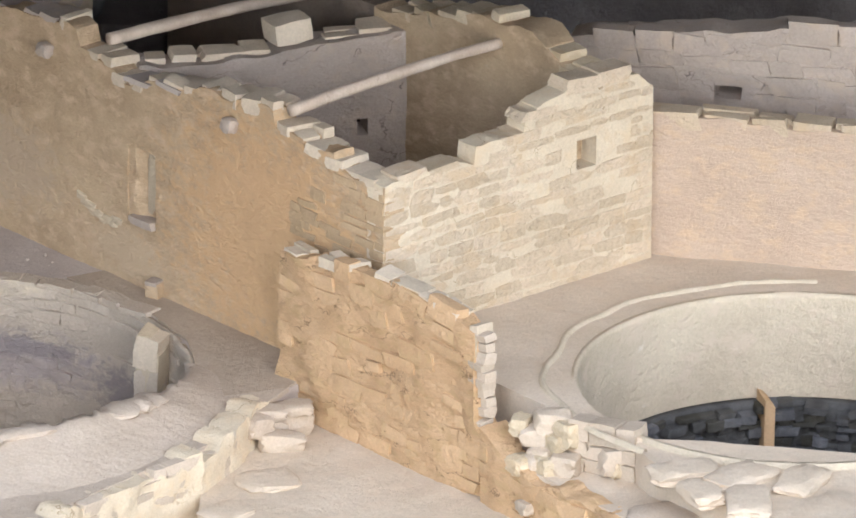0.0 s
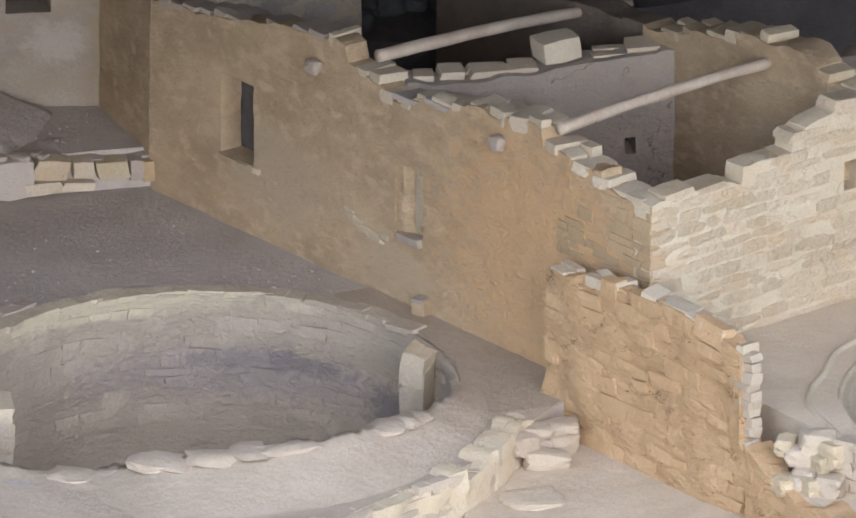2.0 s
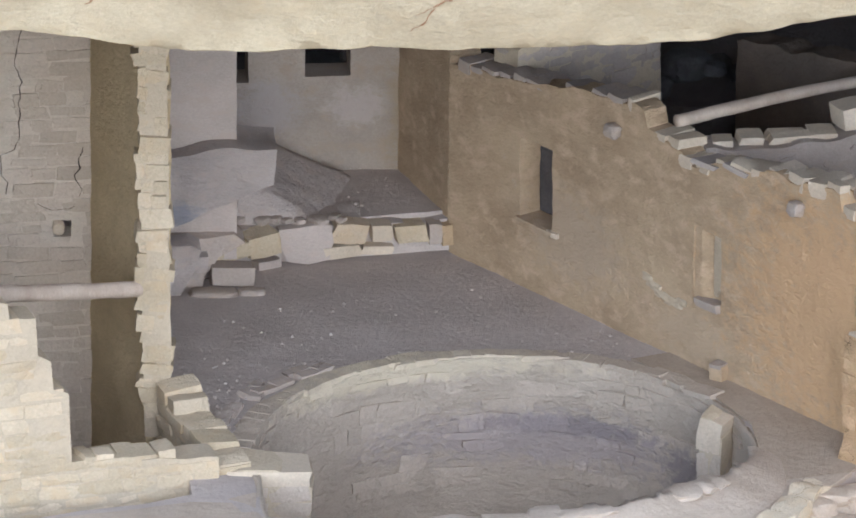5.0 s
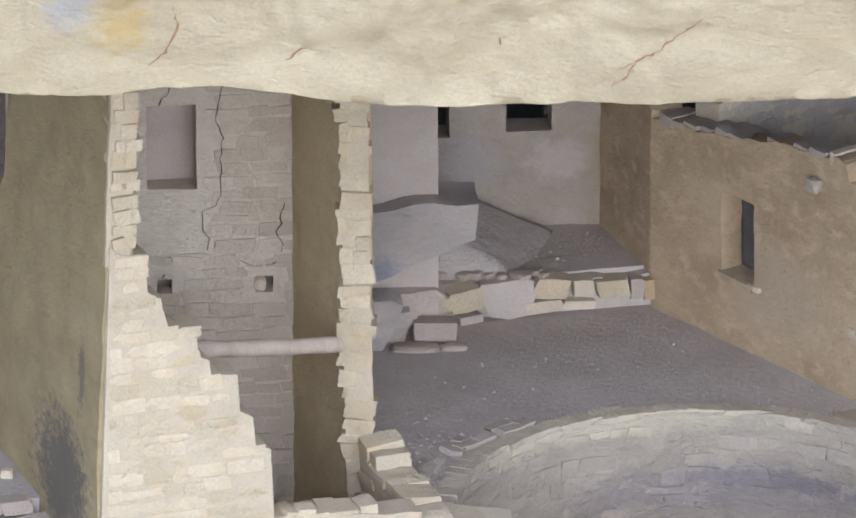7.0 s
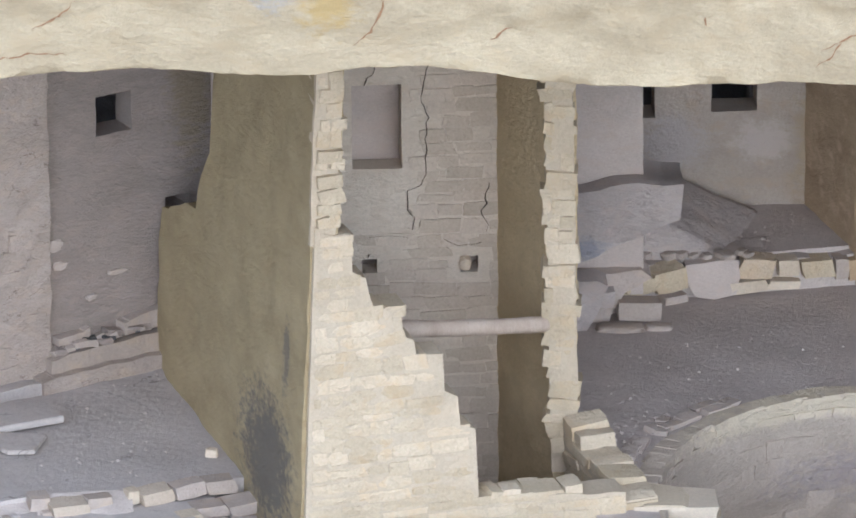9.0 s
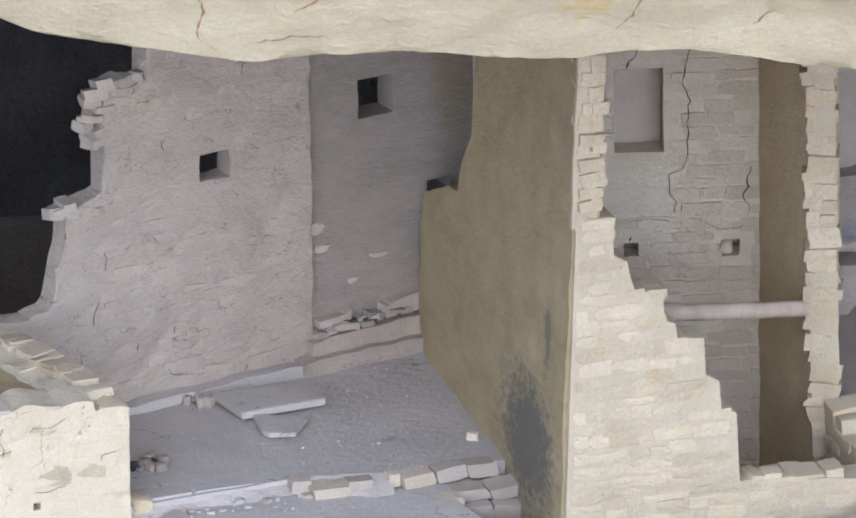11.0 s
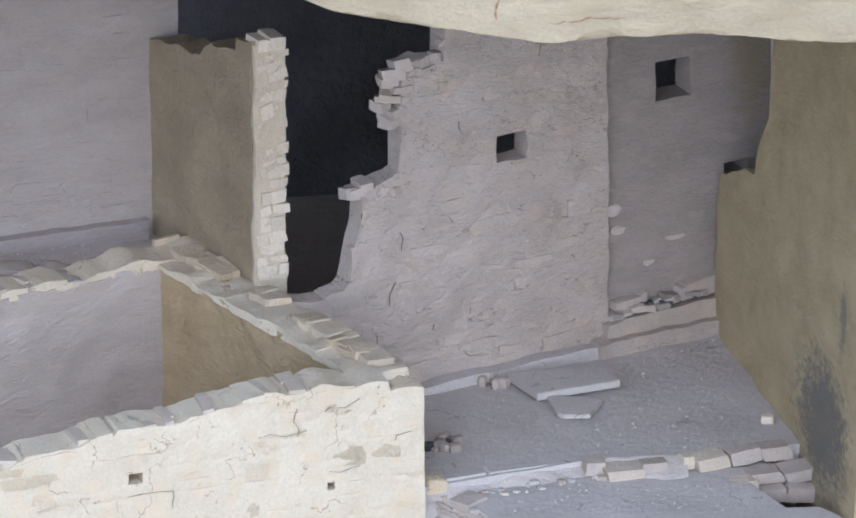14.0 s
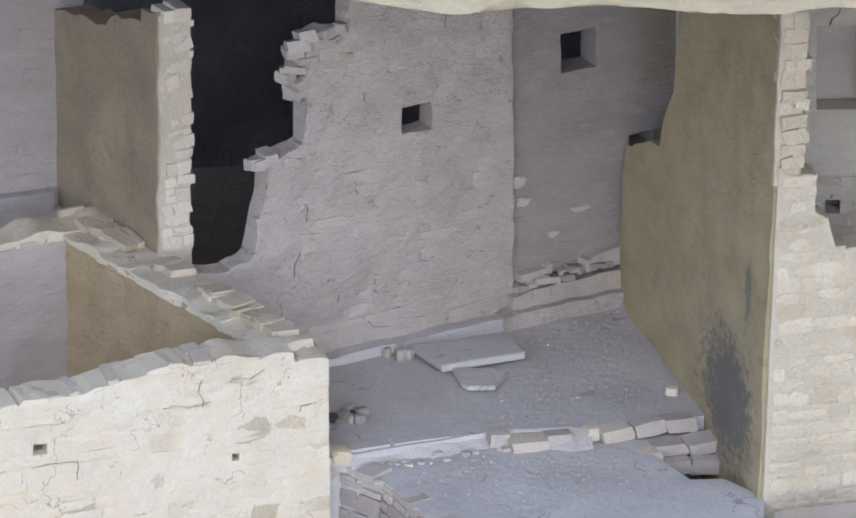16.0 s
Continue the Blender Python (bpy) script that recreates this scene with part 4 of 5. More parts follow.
def loose(name, x, y, z, size, material, seed, label, category="stone", turn=0.0, square=0.6, group=""):
    ob = rock(name, (x, y, z + size[2] * 0.46), size, material, seed, label, category, turn=turn, square=square, cuts=3)
    return tagged(ob, group=group)


for k, (x, y, z, w, d, h, turn) in enumerate([(5.5, -7.34, -0.33, 0.42, 0.2, 0.18, 0.05), (5.26, -7.3, -0.2, 0.3, 0.26, 0.2, 0.7), (5.62, -7.02, -0.1, 0.36, 0.24, 0.1, 0.2), (5.4, -7.12, -0.12, 0.32, 0.24, 0.13, 0.15), (5.6, -6.96, -0.33, 0.4, 0.26, 0.26, 0.5), (5.4, -7.08, -0.33, 0.3, 0.26, 0.24, 0.3)]):
    loose("stone_block", x, y, z, (w, d, h), (BANKSTONE, PALESOIL)[k % 2], 140 + k, "pale worn stone block at the end of the bank", turn=turn, square=0.75, group="stones at the end of the bank")
loose("stone_slab", 5.35, -8.1, -0.34, (0.55, 0.5, 0.07), PATIOSOIL, 5, "flat pale stone slab on the lower floor", turn=0.3)
loose("stone_slab", 4.95, -8.8, -0.34, (0.5, 0.4, 0.06), PATIOSOIL, 6, "flat pale stone slab on the lower floor", turn=0.8)

# ragged near end of the low wall and the stones beside it
wall("end_fill", Line(LW.at(2.62, 0.01).to_2d(), LW.at(2.62, 0.17).to_2d(), -1), 0.05, 0.0, [(0, 1.2), (0.4, 1.2)], MORTAR, "", amp=0.02, parent=low)
ENDL = Line(LW.at(2.62, 0.0).to_2d(), LW.at(2.62, 0.16).to_2d(), -1)
courses(wall1, W1, 0.32, 1.1, [(0, 1.95), (0.9, 1.85), (1.3, 1.5)], BROWNSTONE, 64, high=0.1, long=(0.16, 0.36), depth=0.12, proud=0.006, end=1.3, chance=0.7)
courses(low, ENDL, 0.16, 0.35, [(0, 1.24), (0.4, 1.24)], BANKSTONE, 63, high=0.085, long=(0.06, 0.15), proud=0.012, joint=0.0, tilt=8, chance=0.95, ragged=0.02)
rng = random.Random(8)
for i in range(20):
    x, y = rng.uniform(7.45, 8.5), rng.uniform(-9.3, -8.75)
    y = -8.7 - (x - 7.5) * 0.35 - rng.uniform(0, 0.45)
    size = rng.uniform(0.18, 0.36)
    loose("rubble_stone", x, y, 0.5 - (-8.7 - (x - 7.5) * 0.35 - y) * 1.3 - 0.12, (size, size * rng.uniform(0.6, 0.9), size * rng.uniform(0.5, 0.8)), CREAM if i % 3 else BANKSTONE, i + 40, "pale angular stone in the rubble by the kiva's edge", turn=rng.uniform(0, 3), square=0.85, group="rubble beside the second kiva")
foot = slab("floor", [(7.32, -8.6), (7.8, -8.7), (8.3, -9.0), (8.9, -9.35), (9.4, -9.9), (12, -10.6), (12, -13), (10.2, -13), (9.5, -11.8), (7.36, -8.7)], 0.14, 1.9, PATIOSOIL, "pale cracked stone shelf in front of the second kiva", bumps=0.05)
slab("floor", [(8.5, -9.25), (8.75, -9.52), (9.3, -9.9), (10.1, -10.0), (11.0, -9.8), (14, -10.3), (14, -13.5), (10.9, -13.5), (9.9, -11.6), (9.1, -10.4), (8.6, -9.7)], 0.5, 0.7, PATIOSOIL, "pale cracked stone rim in front of the second kiva", bumps=0.06)
for k, (x, y, w) in enumerate([(8.9, -10.0, 0.62), (9.35, -10.15, 0.7), (9.9, -10.25, 0.6), (9.4, -10.7, 0.66), (9.0, -10.5, 0.5)]):
    loose("stone_slab", x, y, 0.44, (w, w * 0.6, 0.13), PATIOSOIL, 90 + k, "pale flat stone slab at the kiva's rim", turn=0.3 + 0.4 * k, square=0.8, group="slabs at the second kiva's rim")
shelf_face = wall("wall_32", Line((7.2, -8.62), (9.5, -12.1)), 0.26, -0.9, [(0, 0.4), (0.3, 0.2), (0.8, 0.15), (4.2, 0.13)], ORANGE, "orange-brown masonry face under the stone shelf", amp=0.04)
courses(shelf_face, Line((7.2, -8.62), (9.5, -12.1)), 0.26, -0.8, [(0, 0.4), (0.3, 0.18), (0.8, 0.13), (4.2, 0.12)], ORANGESTONE, 66, high=0.16, long=(0.16, 0.5), depth=0.14, proud=0.006, tilt=8, chance=0.75, end=2.2)
FRONT2 = [Line((7.68, -8.5), (7.95, -8.97)), Line((7.95, -8.97), (8.52, -9.33))]
for k, line in enumerate(FRONT2):
    courses(patio, line, 0.2, 0.1, [(0, 0.58), (1, 0.58)], BANKSTONE, 300 + k, high=0.17, long=(0.16, 0.36), proud=0.02, joint=0.01, tilt=7)
loose("stone_slab", 8.75, -10.15, 0.06, (0.7, 0.5, 0.16), PALESOIL, 71, "pale stone slab at the kiva's edge", turn=0.2)

# ---- long wall: details ----
jamb = random.Random(2)
place_stone(wall1, WHITESTONE, W1.at(5.64, -0.005, 0.655), (0.16, 0.06, 0.05), math.atan2(W1.d.y, W1.d.x), jamb, "sill", 1)
place_stone(wall1, BROWN, W1.at(5.92, 0.1, 0.645), (0.56, 0.3, 0.07), math.atan2(W1.d.y, W1.d.x), jamb, "sill", 1)
# added panel close behind the doorway; its dark colour supplies the shade inside
wall("wall_24", Line(W1.at(5.4, 0.26).to_2d(), W1.at(6.5, 0.26).to_2d(), -1), 0.1, 0.3, [(0, 1.8), (1.2, 1.8)], SHADEROCK, "added dark panel standing in for the doorway's shade", amp=0.01)


def blocked_niche():
    """The walled-up opening: a shallow recess frame with pale plaster in it and a stone sill."""
    niche = tagged(new("blocked_window"), "walled-up opening with pale plaster and a stone sill", "window", kind="structure")
    niche.matrix_world = Matrix.Translation(W1.at(3.4, 0, 1.0)) @ Matrix.Rotation(math.atan2(W1.d.y, W1.d.x), 4, "Z")
    verts, faces, n, m = [], [], 14, 24
    for i in range(n + 1):
        for j in range(m + 1):
            x, z = -0.22 + 0.44 * i / n, -0.4 + 0.8 * j / m
            deep = 0.1 if x < -0.02 else max(0.02, 0.1 - (x + 0.02) * 0.7)
            verts.append((x, -deep + 0.02 * noise.noise((x * 8, z * 8, 4)), z))
    for i in range(n):
        for j in range(m):
            a = i * (m + 1) + j
            faces.append((a, a + 1, a + m + 2, a + m + 1))
    child("infill", mesh_of("infill", verts, faces, BROWN, True), niche, "brown plaster filling")
    rock("plaster_strip", Vector((-0.08, -0.09, 0.06)), (0.15, 0.06, 0.56), MORTAR, 31, parent=niche, square=0.85, rough=0.3)
    r = random.Random(4)
    place_stone(niche, GREYSTONE, Vector((-0.03, -0.04, -0.34)), (0.32, 0.18, 0.07), 0, r, "sill", 1)


blocked_niche()
for s, z in ((4.72, 1.96), (2.09, 2.0)):
    tagged(rock("wall_peg", W1.at(s, -0.06, z), (0.13, 0.16, 0.14), GREYSTONE, int(s * 10), "short grey stone peg sticking out of the wall", "peg", turn=0.6), group="stone pegs in the long wall")
for k in range(9):
    t = k / 8
    rock("plaster_scar", W1.at(4.26 - 0.5 * t, 0.012, 0.66 - 0.12 * math.sin(t * 2.2) - 0.02 * (k % 2)), (0.06, 0.16, 0.08), MORTAR, 80 + k, parent=wall1, turn=0.64, rough=0.4)
vent = tagged(new("vent_block"), "squared stone block at the foot of the wall", "stone")
vent.location = W1.at(3.15, -0.03, -0.06)
place_stone(vent, BROWN, Vector((0, 0, 0.12)), (0.16, 0.14, 0.2), 0.9, jamb, "block", 2)
place_stone(vent, GREYSTONE, Vector((-0.02, -0.02, 0.22)), (0.13, 0.13, 0.04), 0.9, jamb, "cap", 2)
for s in (3.0, 3.45):
    place_stone(wall1, SOIL, W1.at(s, 0.12, rise(TOP1, s) + 0.01), (0.34, 0.3, 0.05), math.atan2(W1.d.y, W1.d.x), jamb, "slab", 3)

beam("roof_beam", W1.at(1.42, 0.1, 2.3), RW.at(1.05, 0.02, 2.44), 0.058, WOOD, "weathered pale roof beam spanning the roofless room", 1)
beam("roof_beam", W1.at(3.98, 0.1, 2.24), W1.at(3.98, 0.1, 2.24).lerp(RW2.at(0.95, 0.02, 2.12), 1.25), 0.06, WOOD, "weathered pale roof beam over the dark room", 2)
block = tagged(new("stone_block", stone_mesh(WHITESTONE, 5)), "large pale squared stone on the cross wall", "stone")
block.matrix_world = Matrix.Translation(X1.at(1.42, 0.2, 2.22)) @ Matrix.Rotation(math.atan2(X1.d.y, X1.d.x) + 0.25, 4, "Z") @ Matrix.Diagonal((0.38, 0.3, 0.21, 1))
# rubble in dark stone: the room's shade is in the colour
for k in range(16):
    r = random.Random(k + 300)
    size = r.uniform(0.2, 0.45)
    loose("rubble_stone", 4.0 + k * 0.16 + r.uniform(-0.1, 0.1), -0.1 + r.uniform(-0.3, 0.5), 1.15 + r.uniform(0, 0.25), (size, size * 0.8, size * 0.6), DARKSTONE, k, "rounded rubble stone in the shadowed room, darkened for shade", turn=r.uniform(0, 3), group="rubble in the dark room")
# shelf below the rubble, its colour dark for the same shade
shelf = slab("floor", [(3.4, 0.9), (3.2, -0.3), (4.4, -0.6), (7.5, 0.6), (7.5, 2.5), (3.4, 2.5)], 1.2, 1.8, SHADEROCK, "rubble shelf at the back of the alcove, darkened for shade")
courses(wall7, W7, 0.35, 1.1, [(0, 2.15), (1.0, 2.3), (2.0, 2.4), (4.3, 2.4)], GREYSTONE, 77, holes=[(1.35, 1.6, 1.68, 1.8)], high=0.16, long=(0.25, 0.5), depth=0.14)
caps(wall6, W6, 0.24, [(0, 1.88), (3.8, 1.9)], TANSTONE, 78, size=(0.3, 0.6), high=0.14, sink=0.6, chance=1.0)

# ---- terrace ----
def worn_prism(name, outline, depth, material, seed, label, place, parent=None, category="rock", rough=0.05, cell=0.09):
    """A natural block: an outline in its own x, z, drawn out along y, its faces broken into small uneven facets."""
    bm = bmesh.new()
    front = bm.faces.new([bm.verts.new((x, 0, z)) for x, z in outline])
    out = bmesh.ops.extrude_face_region(bm, geom=[front])["geom"]
    bmesh.ops.translate(bm, vec=(0, depth, 0), verts=[g for g in out if isinstance(g, bmesh.types.BMVert)])
    bmesh.ops.triangulate(bm, faces=bm.faces[:])
    for _ in range(4):
        bmesh.ops.subdivide_edges(bm, edges=[e for e in bm.edges if e.calc_length() > cell * 1.5], cuts=1)
        bmesh.ops.triangulate(bm, faces=bm.faces[:])
    off = Vector((seed * 3.1, seed * 1.7, seed * 2.3))
    for v in bm.verts:
        q = v.co * 2.2 + off
        v.co += Vector((noise.noise(q), noise.noise(q + Vector((7, 1, 3))), noise.noise(q + Vector((2, 9, 5))))) * rough
        v.co.y += noise.noise(q * 3.0) * rough * 0.45
    bmesh.ops.recalc_face_normals(bm, faces=bm.faces)
    me = bpy.data.meshes.new(name)
    bm.to_mesh(me)
    bm.free()
    me.materials.append(material)
    me.polygons.foreach_set("use_smooth", [True] * len(me.polygons))
    me.set_sharp_from_angle(angle=radians(38))
    ob = new(name, me)
    ob.matrix_world = place
    if parent:
        ob.parent = parent
        return tagged(ob, label)
    return tagged(ob, label, category)


TERR = {"L": Line((-0.25, -2.0), (0.5, -1.52)), "C": Line((-0.6, -2.2), (0.4, -2.05)), "M": Line((0.45, -1.52), (1.1, -1.42)), "R": Line((1.1, -1.42), (2.1, -1.2))}
for key, high in (("L", 0.3), ("M", 0.31), ("R", 0.31)):
    wall("face", Line(TERR[key].at(0, 0.05).to_2d(), TERR[key].at(TERR[key].length + 0.03, 0.05).to_2d()), 0.3, -0.1, [(0, high), (2, high)], SOIL, "", amp=0.03, rough_top=0.03, parent=terrace)
rng = random.Random(91)
for key, along, z, broad, high, material in (
        ("L", 0.33, 0.24, 0.44, 0.15, CREAM), ("L", 0.69, 0.24, 0.35, 0.22, CREAM), ("L", 0.74, 0.03, 0.27, 0.09, GREYSTONE),
        ("C", 0.67, 0.11, 0.41, 0.18, GREYSTONE), ("C", 0.36, 0.26, 0.15, 0.16, LEDGEROCK),
        ("M", 0.71, 0.27, 0.34, 0.19, TANSTONE), ("R", -0.03, 0.1, 0.36, 0.12, WHITESTONE), ("R", 0.35, 0.25, 0.2, 0.16, WHITESTONE), ("R", 0.63, 0.22, 0.32, 0.17, CREAM),
        ("R", 0.86, 0.2, 0.13, 0.2, GREYSTONE), ("R", 0.31, 0.09, 0.31, 0.08, WHITESTONE), ("R", 1.0, 0.18, 0.16, 0.2, BROWNSTONE)):
    place_stone(terrace, material, TERR[key].at(along, 0.05, z), (broad * 0.97, 0.24, high), math.atan2(TERR[key].d.y, TERR[key].d.x), rng, tilt=3)
along_m = pose(*TERR["M"].at(0, -0.07, 0), 0, 0, math.degrees(math.atan2(TERR["M"].d.y, TERR["M"].d.x)))
worn_prism("plaster_facing", [(0.06, 0.18), (0.05, 0.36), (0.34, 0.38), (0.52, 0.36), (0.54, 0.2), (0.5, 0.05), (0.3, 0.0), (0.12, 0.03)], 0.12, PALEPLASTER, 4, "pinkish-white plaster left on the terrace's face", along_m, terrace, rough=0.03)
worn_prism("ledge_rock", [(-1.1, 1.3), (-0.3, 1.35), (0.08, 1.4), (0.3, 1.37), (0.465, 1.37), (0.46, 0.99), (0.3, 0.93), (0.08, 0.84), (-0.25, 0.74), (-0.52, 0.62), (-1.1, 0.52)], 0.62, LEDGEROCK, 2, "big pale overhanging ledge rock under the plastered wall", pose(0, -2.16, 0, 0, 0, 3))
worn_prism("strata_rock", [(-1.1, 0.66), (-0.1, 0.82), (0.16, 0.86), (0.12, 0.62), (-0.05, 0.5), (-0.3, 0.46), (-0.7, 0.42), (-1.1, 0.4)], 0.5, LEDGEROCK, 6, "grey layered rock recessed below the ledge", pose(0, -1.78, 0, 0, 0, 5), rough=0.08)
worn_prism("strata_rock", [(-1.1, -0.05), (-1.1, 0.46), (-0.3, 0.47), (0.1, 0.5), (0.2, 0.42), (-0.05, 0.3), (-0.2, 0.1), (-0.25, -0.05)], 0.6, GREYSTONE, 9, "grey crumbling rock under the ledge", pose(0, -2.02, 0, 0, 0, 12), rough=0.09)
worn_prism("leaning_boulder", [(-0.75, -0.04), (-0.78, 0.5), (-0.3, 0.52), (-0.2, 0.46), (-0.32, 0.16), (-0.42, -0.04)], 0.24, LEDGEROCK, 12, "blue-grey smooth boulder leaning under the ledge", pose(0, -2.3, 0, 0, 0, 8), rough=0.05)


def sloping_rock():
    """The smooth rock apron that slopes from under the ledge down to the terrace's floor."""
    verts, faces, n, m = [], [], 22, 22
    for i in range(n + 1):
        for j in range(m + 1):
            x, y = 0.0 + 1.25 * i / n, -1.42 + 1.25 * j / m
            front = max(0.0, min(1.0, (y + 1.42) / 0.1))
            fall = max(0.0, 1 - x / (0.82 + 0.3 * (y + 1.4)))
            z = 0.33 + (0.5 * fall ** 0.8 + 0.02 * noise.noise((x * 5, y * 5, 2))) * front + 0.04 * noise.noise((x * 2, y * 2, 6))
            verts.append((x, y + 0.1 * noise.noise((x * 3, 1, 1)) * (1 - front), z))
    for i in range(n):
        for j in range(m):
            a = i * (m + 1) + j
            faces.append((a, a + m + 1, a + m + 2, a + 1))
    base = len(verts)
    rim = [i * (m + 1) for i in range(n + 1)] + [n * (m + 1) + j for j in range(1, m + 1)] + [i * (m + 1) + m for i in range(n - 1, -1, -1)] + list(range(m - 1, 0, -1))
    verts += [(verts[k][0], verts[k][1], 0.2) for k in rim]
    for k in range(len(rim)):
        nxt = (k + 1) % len(rim)
        faces.append((rim[k], base + k, base + nxt, rim[nxt]))
    tagged(new("sloping_rock", mesh_of("sloping_rock", verts, faces, LEDGEROCK, True)), "smooth grey rock sloping down onto the terrace", "rock")


sloping_rock()
for k in range(16):
    r = random.Random(k + 1200)
    size = r.uniform(0.05, 0.13)
    loose("rubble_stone", r.uniform(0.1, 1.3), -1.36 + r.uniform(-0.08, 0.06), 0.36, (size * 1.4, size, size * 0.6), GREYSTONE, k, "small grey stone along the terrace's edge", turn=r.uniform(0, 3), group="rubble on the terrace's edge")
loose("stone_slab", -0.12, -2.3, -0.02, (0.45, 0.22, 0.07), GREYSTONE, 12, "flat grey stone at the foot of the terrace")
loose("stone_slab", 0.24, -2.28, -0.02, (0.26, 0.14, 0.07), GREYSTONE, 13, "flat grey stone at the foot of the terrace")
# added backing, coloured dark so that the window looks shaded
wall("wall_25", Line((1.1, 0.45), (2.4, 0.6)), 0.2, 0.3, [(0, 2.4), (1.4, 2.4)], SHADEROCK, "added dark panel standing in for the window's shade", amp=0.01)

# ---- narrow room ----
wall("end_fill", Line((-0.74, -5.34), (-0.49, -5.34)), 0.05, -0.2, [(0, 4.4), (0.4, 4.4)], MORTAR, "", amp=0.025, lean=-0.012, parent=wall3)
ENDW3 = Line((-0.77, -5.33), (-0.48, -5.33))
courses(wall3, ENDW3, 0.24, 0.0, [(0, 4.4), (0.4, 4.4)], CREAM, 95, high=0.14, long=(0.12, 0.4), proud=0.02, joint=0.003, lean=-0.012, tilt=7, ragged=0.035)
courses(wall3, W3, 0.24, -0.6, [(0, 4.4), (1.5, 4.4)], LITOCHRE, 195, high=0.16, long=(0.2, 0.5), depth=0.12, proud=-0.008, chance=0.5, tilt=3)
wall("end_fill", Line((-2.97, -7.7), (-2.74, -7.62)), 0.05, 2.9, [(0, 5.4), (0.4, 5.4)], MORTAR, "", amp=0.025, lean=0.045, parent=wall4)
ENDW4 = Line((-2.93, -7.7), (-2.71, -7.63))
courses(wall4, ENDW4, 0.24, 3.05, [(0, 5.4), (0.4, 5.4)], CREAM, 96, high=0.13, long=(0.12, 0.4), proud=0.02, joint=0.003, lean=0.045, tilt=7, ragged=0.035)
LOW3 = Line((-0.62, -5.4), (-0.1, -6.75), 1)
TOPLOW = [(0, 0.35), (0.4, 0.32), (0.45, 0.2), (0.9, 0.18), (1.45, 0.1)]
lowfront = wall("wall_26", LOW3, 0.34, -2.0, TOPLOW, MORTAR, "low broken stone wall between the plaza and the narrow room", amp=0.02)
courses(lowfront, LOW3, 0.34, -0.5, TOPLOW, CREAM, 97, high=0.13, long=(0.16, 0.42), proud=0.015, tilt=6, ragged=0.03)
beam("wall_beam", (-2.12, -6.3, 1.57), (-0.66, -5.18, 1.19), 0.085, WOOD, "thick weathered beam wedged across the narrow room", 3, bow=-0.01)
courses(walln, NB, 0.3, -1.0, [(0, 1.62), (1.6, 1.62), (1.75, 4.0), (2.6, 4.0)], NBSTONE, 98, holes=[DOORN, (1.25, 1.39, 1.29, 1.44), (2.15, 2.31, 1.28, 1.44)], high=0.12, long=(0.16, 0.42), depth=0.1, proud=0.006, joint=0.007, tilt=2.0)
rock("stone_plug", NB.at(2.19, -0.02, 1.38), (0.11, 0.12, 0.13), WHITESTONE, 15, "white stone wedged in a beam hole", "stone")


def crack(parent, line, points, width, seed):
    """A thin open crack down a wall, laid just proud of its face."""
    rng, verts, faces = random.Random(seed), [], []
    fine = []
    for (s0, z0), (s1, z1) in zip(points, points[1:]):
        n = max(2, int(math.hypot(s1 - s0, z1 - z0) / 0.05))
        fine += [(s0 + (s1 - s0) * k / n + rng.uniform(-0.014, 0.014), z0 + (z1 - z0) * k / n) for k in range(n)]
    for k, (s, z) in enumerate(fine):
        w = width * rng.uniform(0.25, 1.0)
        verts += [line.at(s - w, -0.022, z), line.at(s, -0.03, z), line.at(s + w, -0.022, z)]
        if k:
            b = 3 * k
            faces += [(b - 3, b - 2, b + 1, b), (b - 2, b - 1, b + 2, b + 1)]
    child("crack", mesh_of("crack", verts, faces, CRACK), parent, "dark open crack")


crack(walln, NB, [(1.87, 3.4), (1.85, 3.25), (1.8, 3.05), (1.82, 2.9), (1.86, 2.8), (1.83, 2.54), (1.85, 2.35), (1.8, 2.15), (1.68, 2.1), (1.67, 1.91), (1.74, 1.83), (1.7, 1.67)], 0.006, 1)
crack(walln, NB, [(1.28, 3.13), (1.3, 3.2), (1.36, 3.24), (1.38, 3.4)], 0.008, 5)
crack(walln, NB, [(1.31, 1.66), (1.5, 1.67), (1.72, 1.64)], 0.006, 6)
crack(walln, NB, [(2.0, 1.62), (2.12, 1.55), (2.3, 1.56), (2.4, 1.6)], 0.008, 7)
crack(walln, NB, [(1.31, 1.46), (1.3, 1.54)], 0.01, 8)
crack(walln, NB, [(2.4, 2.15), (2.38, 1.95), (2.33, 1.88), (2.4, 1.74), (2.36, 1.62)], 0.008, 2)
wall("wall_27", Line((-3.8, -4.06), (-1.3, -3.82)), 0.2, -0.5, [(0, 4.2), (2.5, 4.2)], PALEPLASTER, "pinkish plastered wall seen through the doorway", amp=0.01)

# ---- court ----
courses(wallL, LB, 0.35, 0.25, TOPB, COURTSTONE, 110, holes=[HOLEB], high=0.14, long=(0.12, 0.44), depth=0.1, proud=-0.003, joint=0.004, start=1.1, end=S0 + 1.86, chance=0.75, tilt=6)
courses(wallL, LB, 0.35, 0.1, [(0, 1.0), (1.2, 1.5), (2.2, 1.75), (5, 1.2)], COURTSTONE, 111, high=0.13, long=(0.12, 0.36), depth=0.1, proud=0.001, joint=0.006, start=1.15, end=S0 + 1.86, chance=0.5, tilt=7)
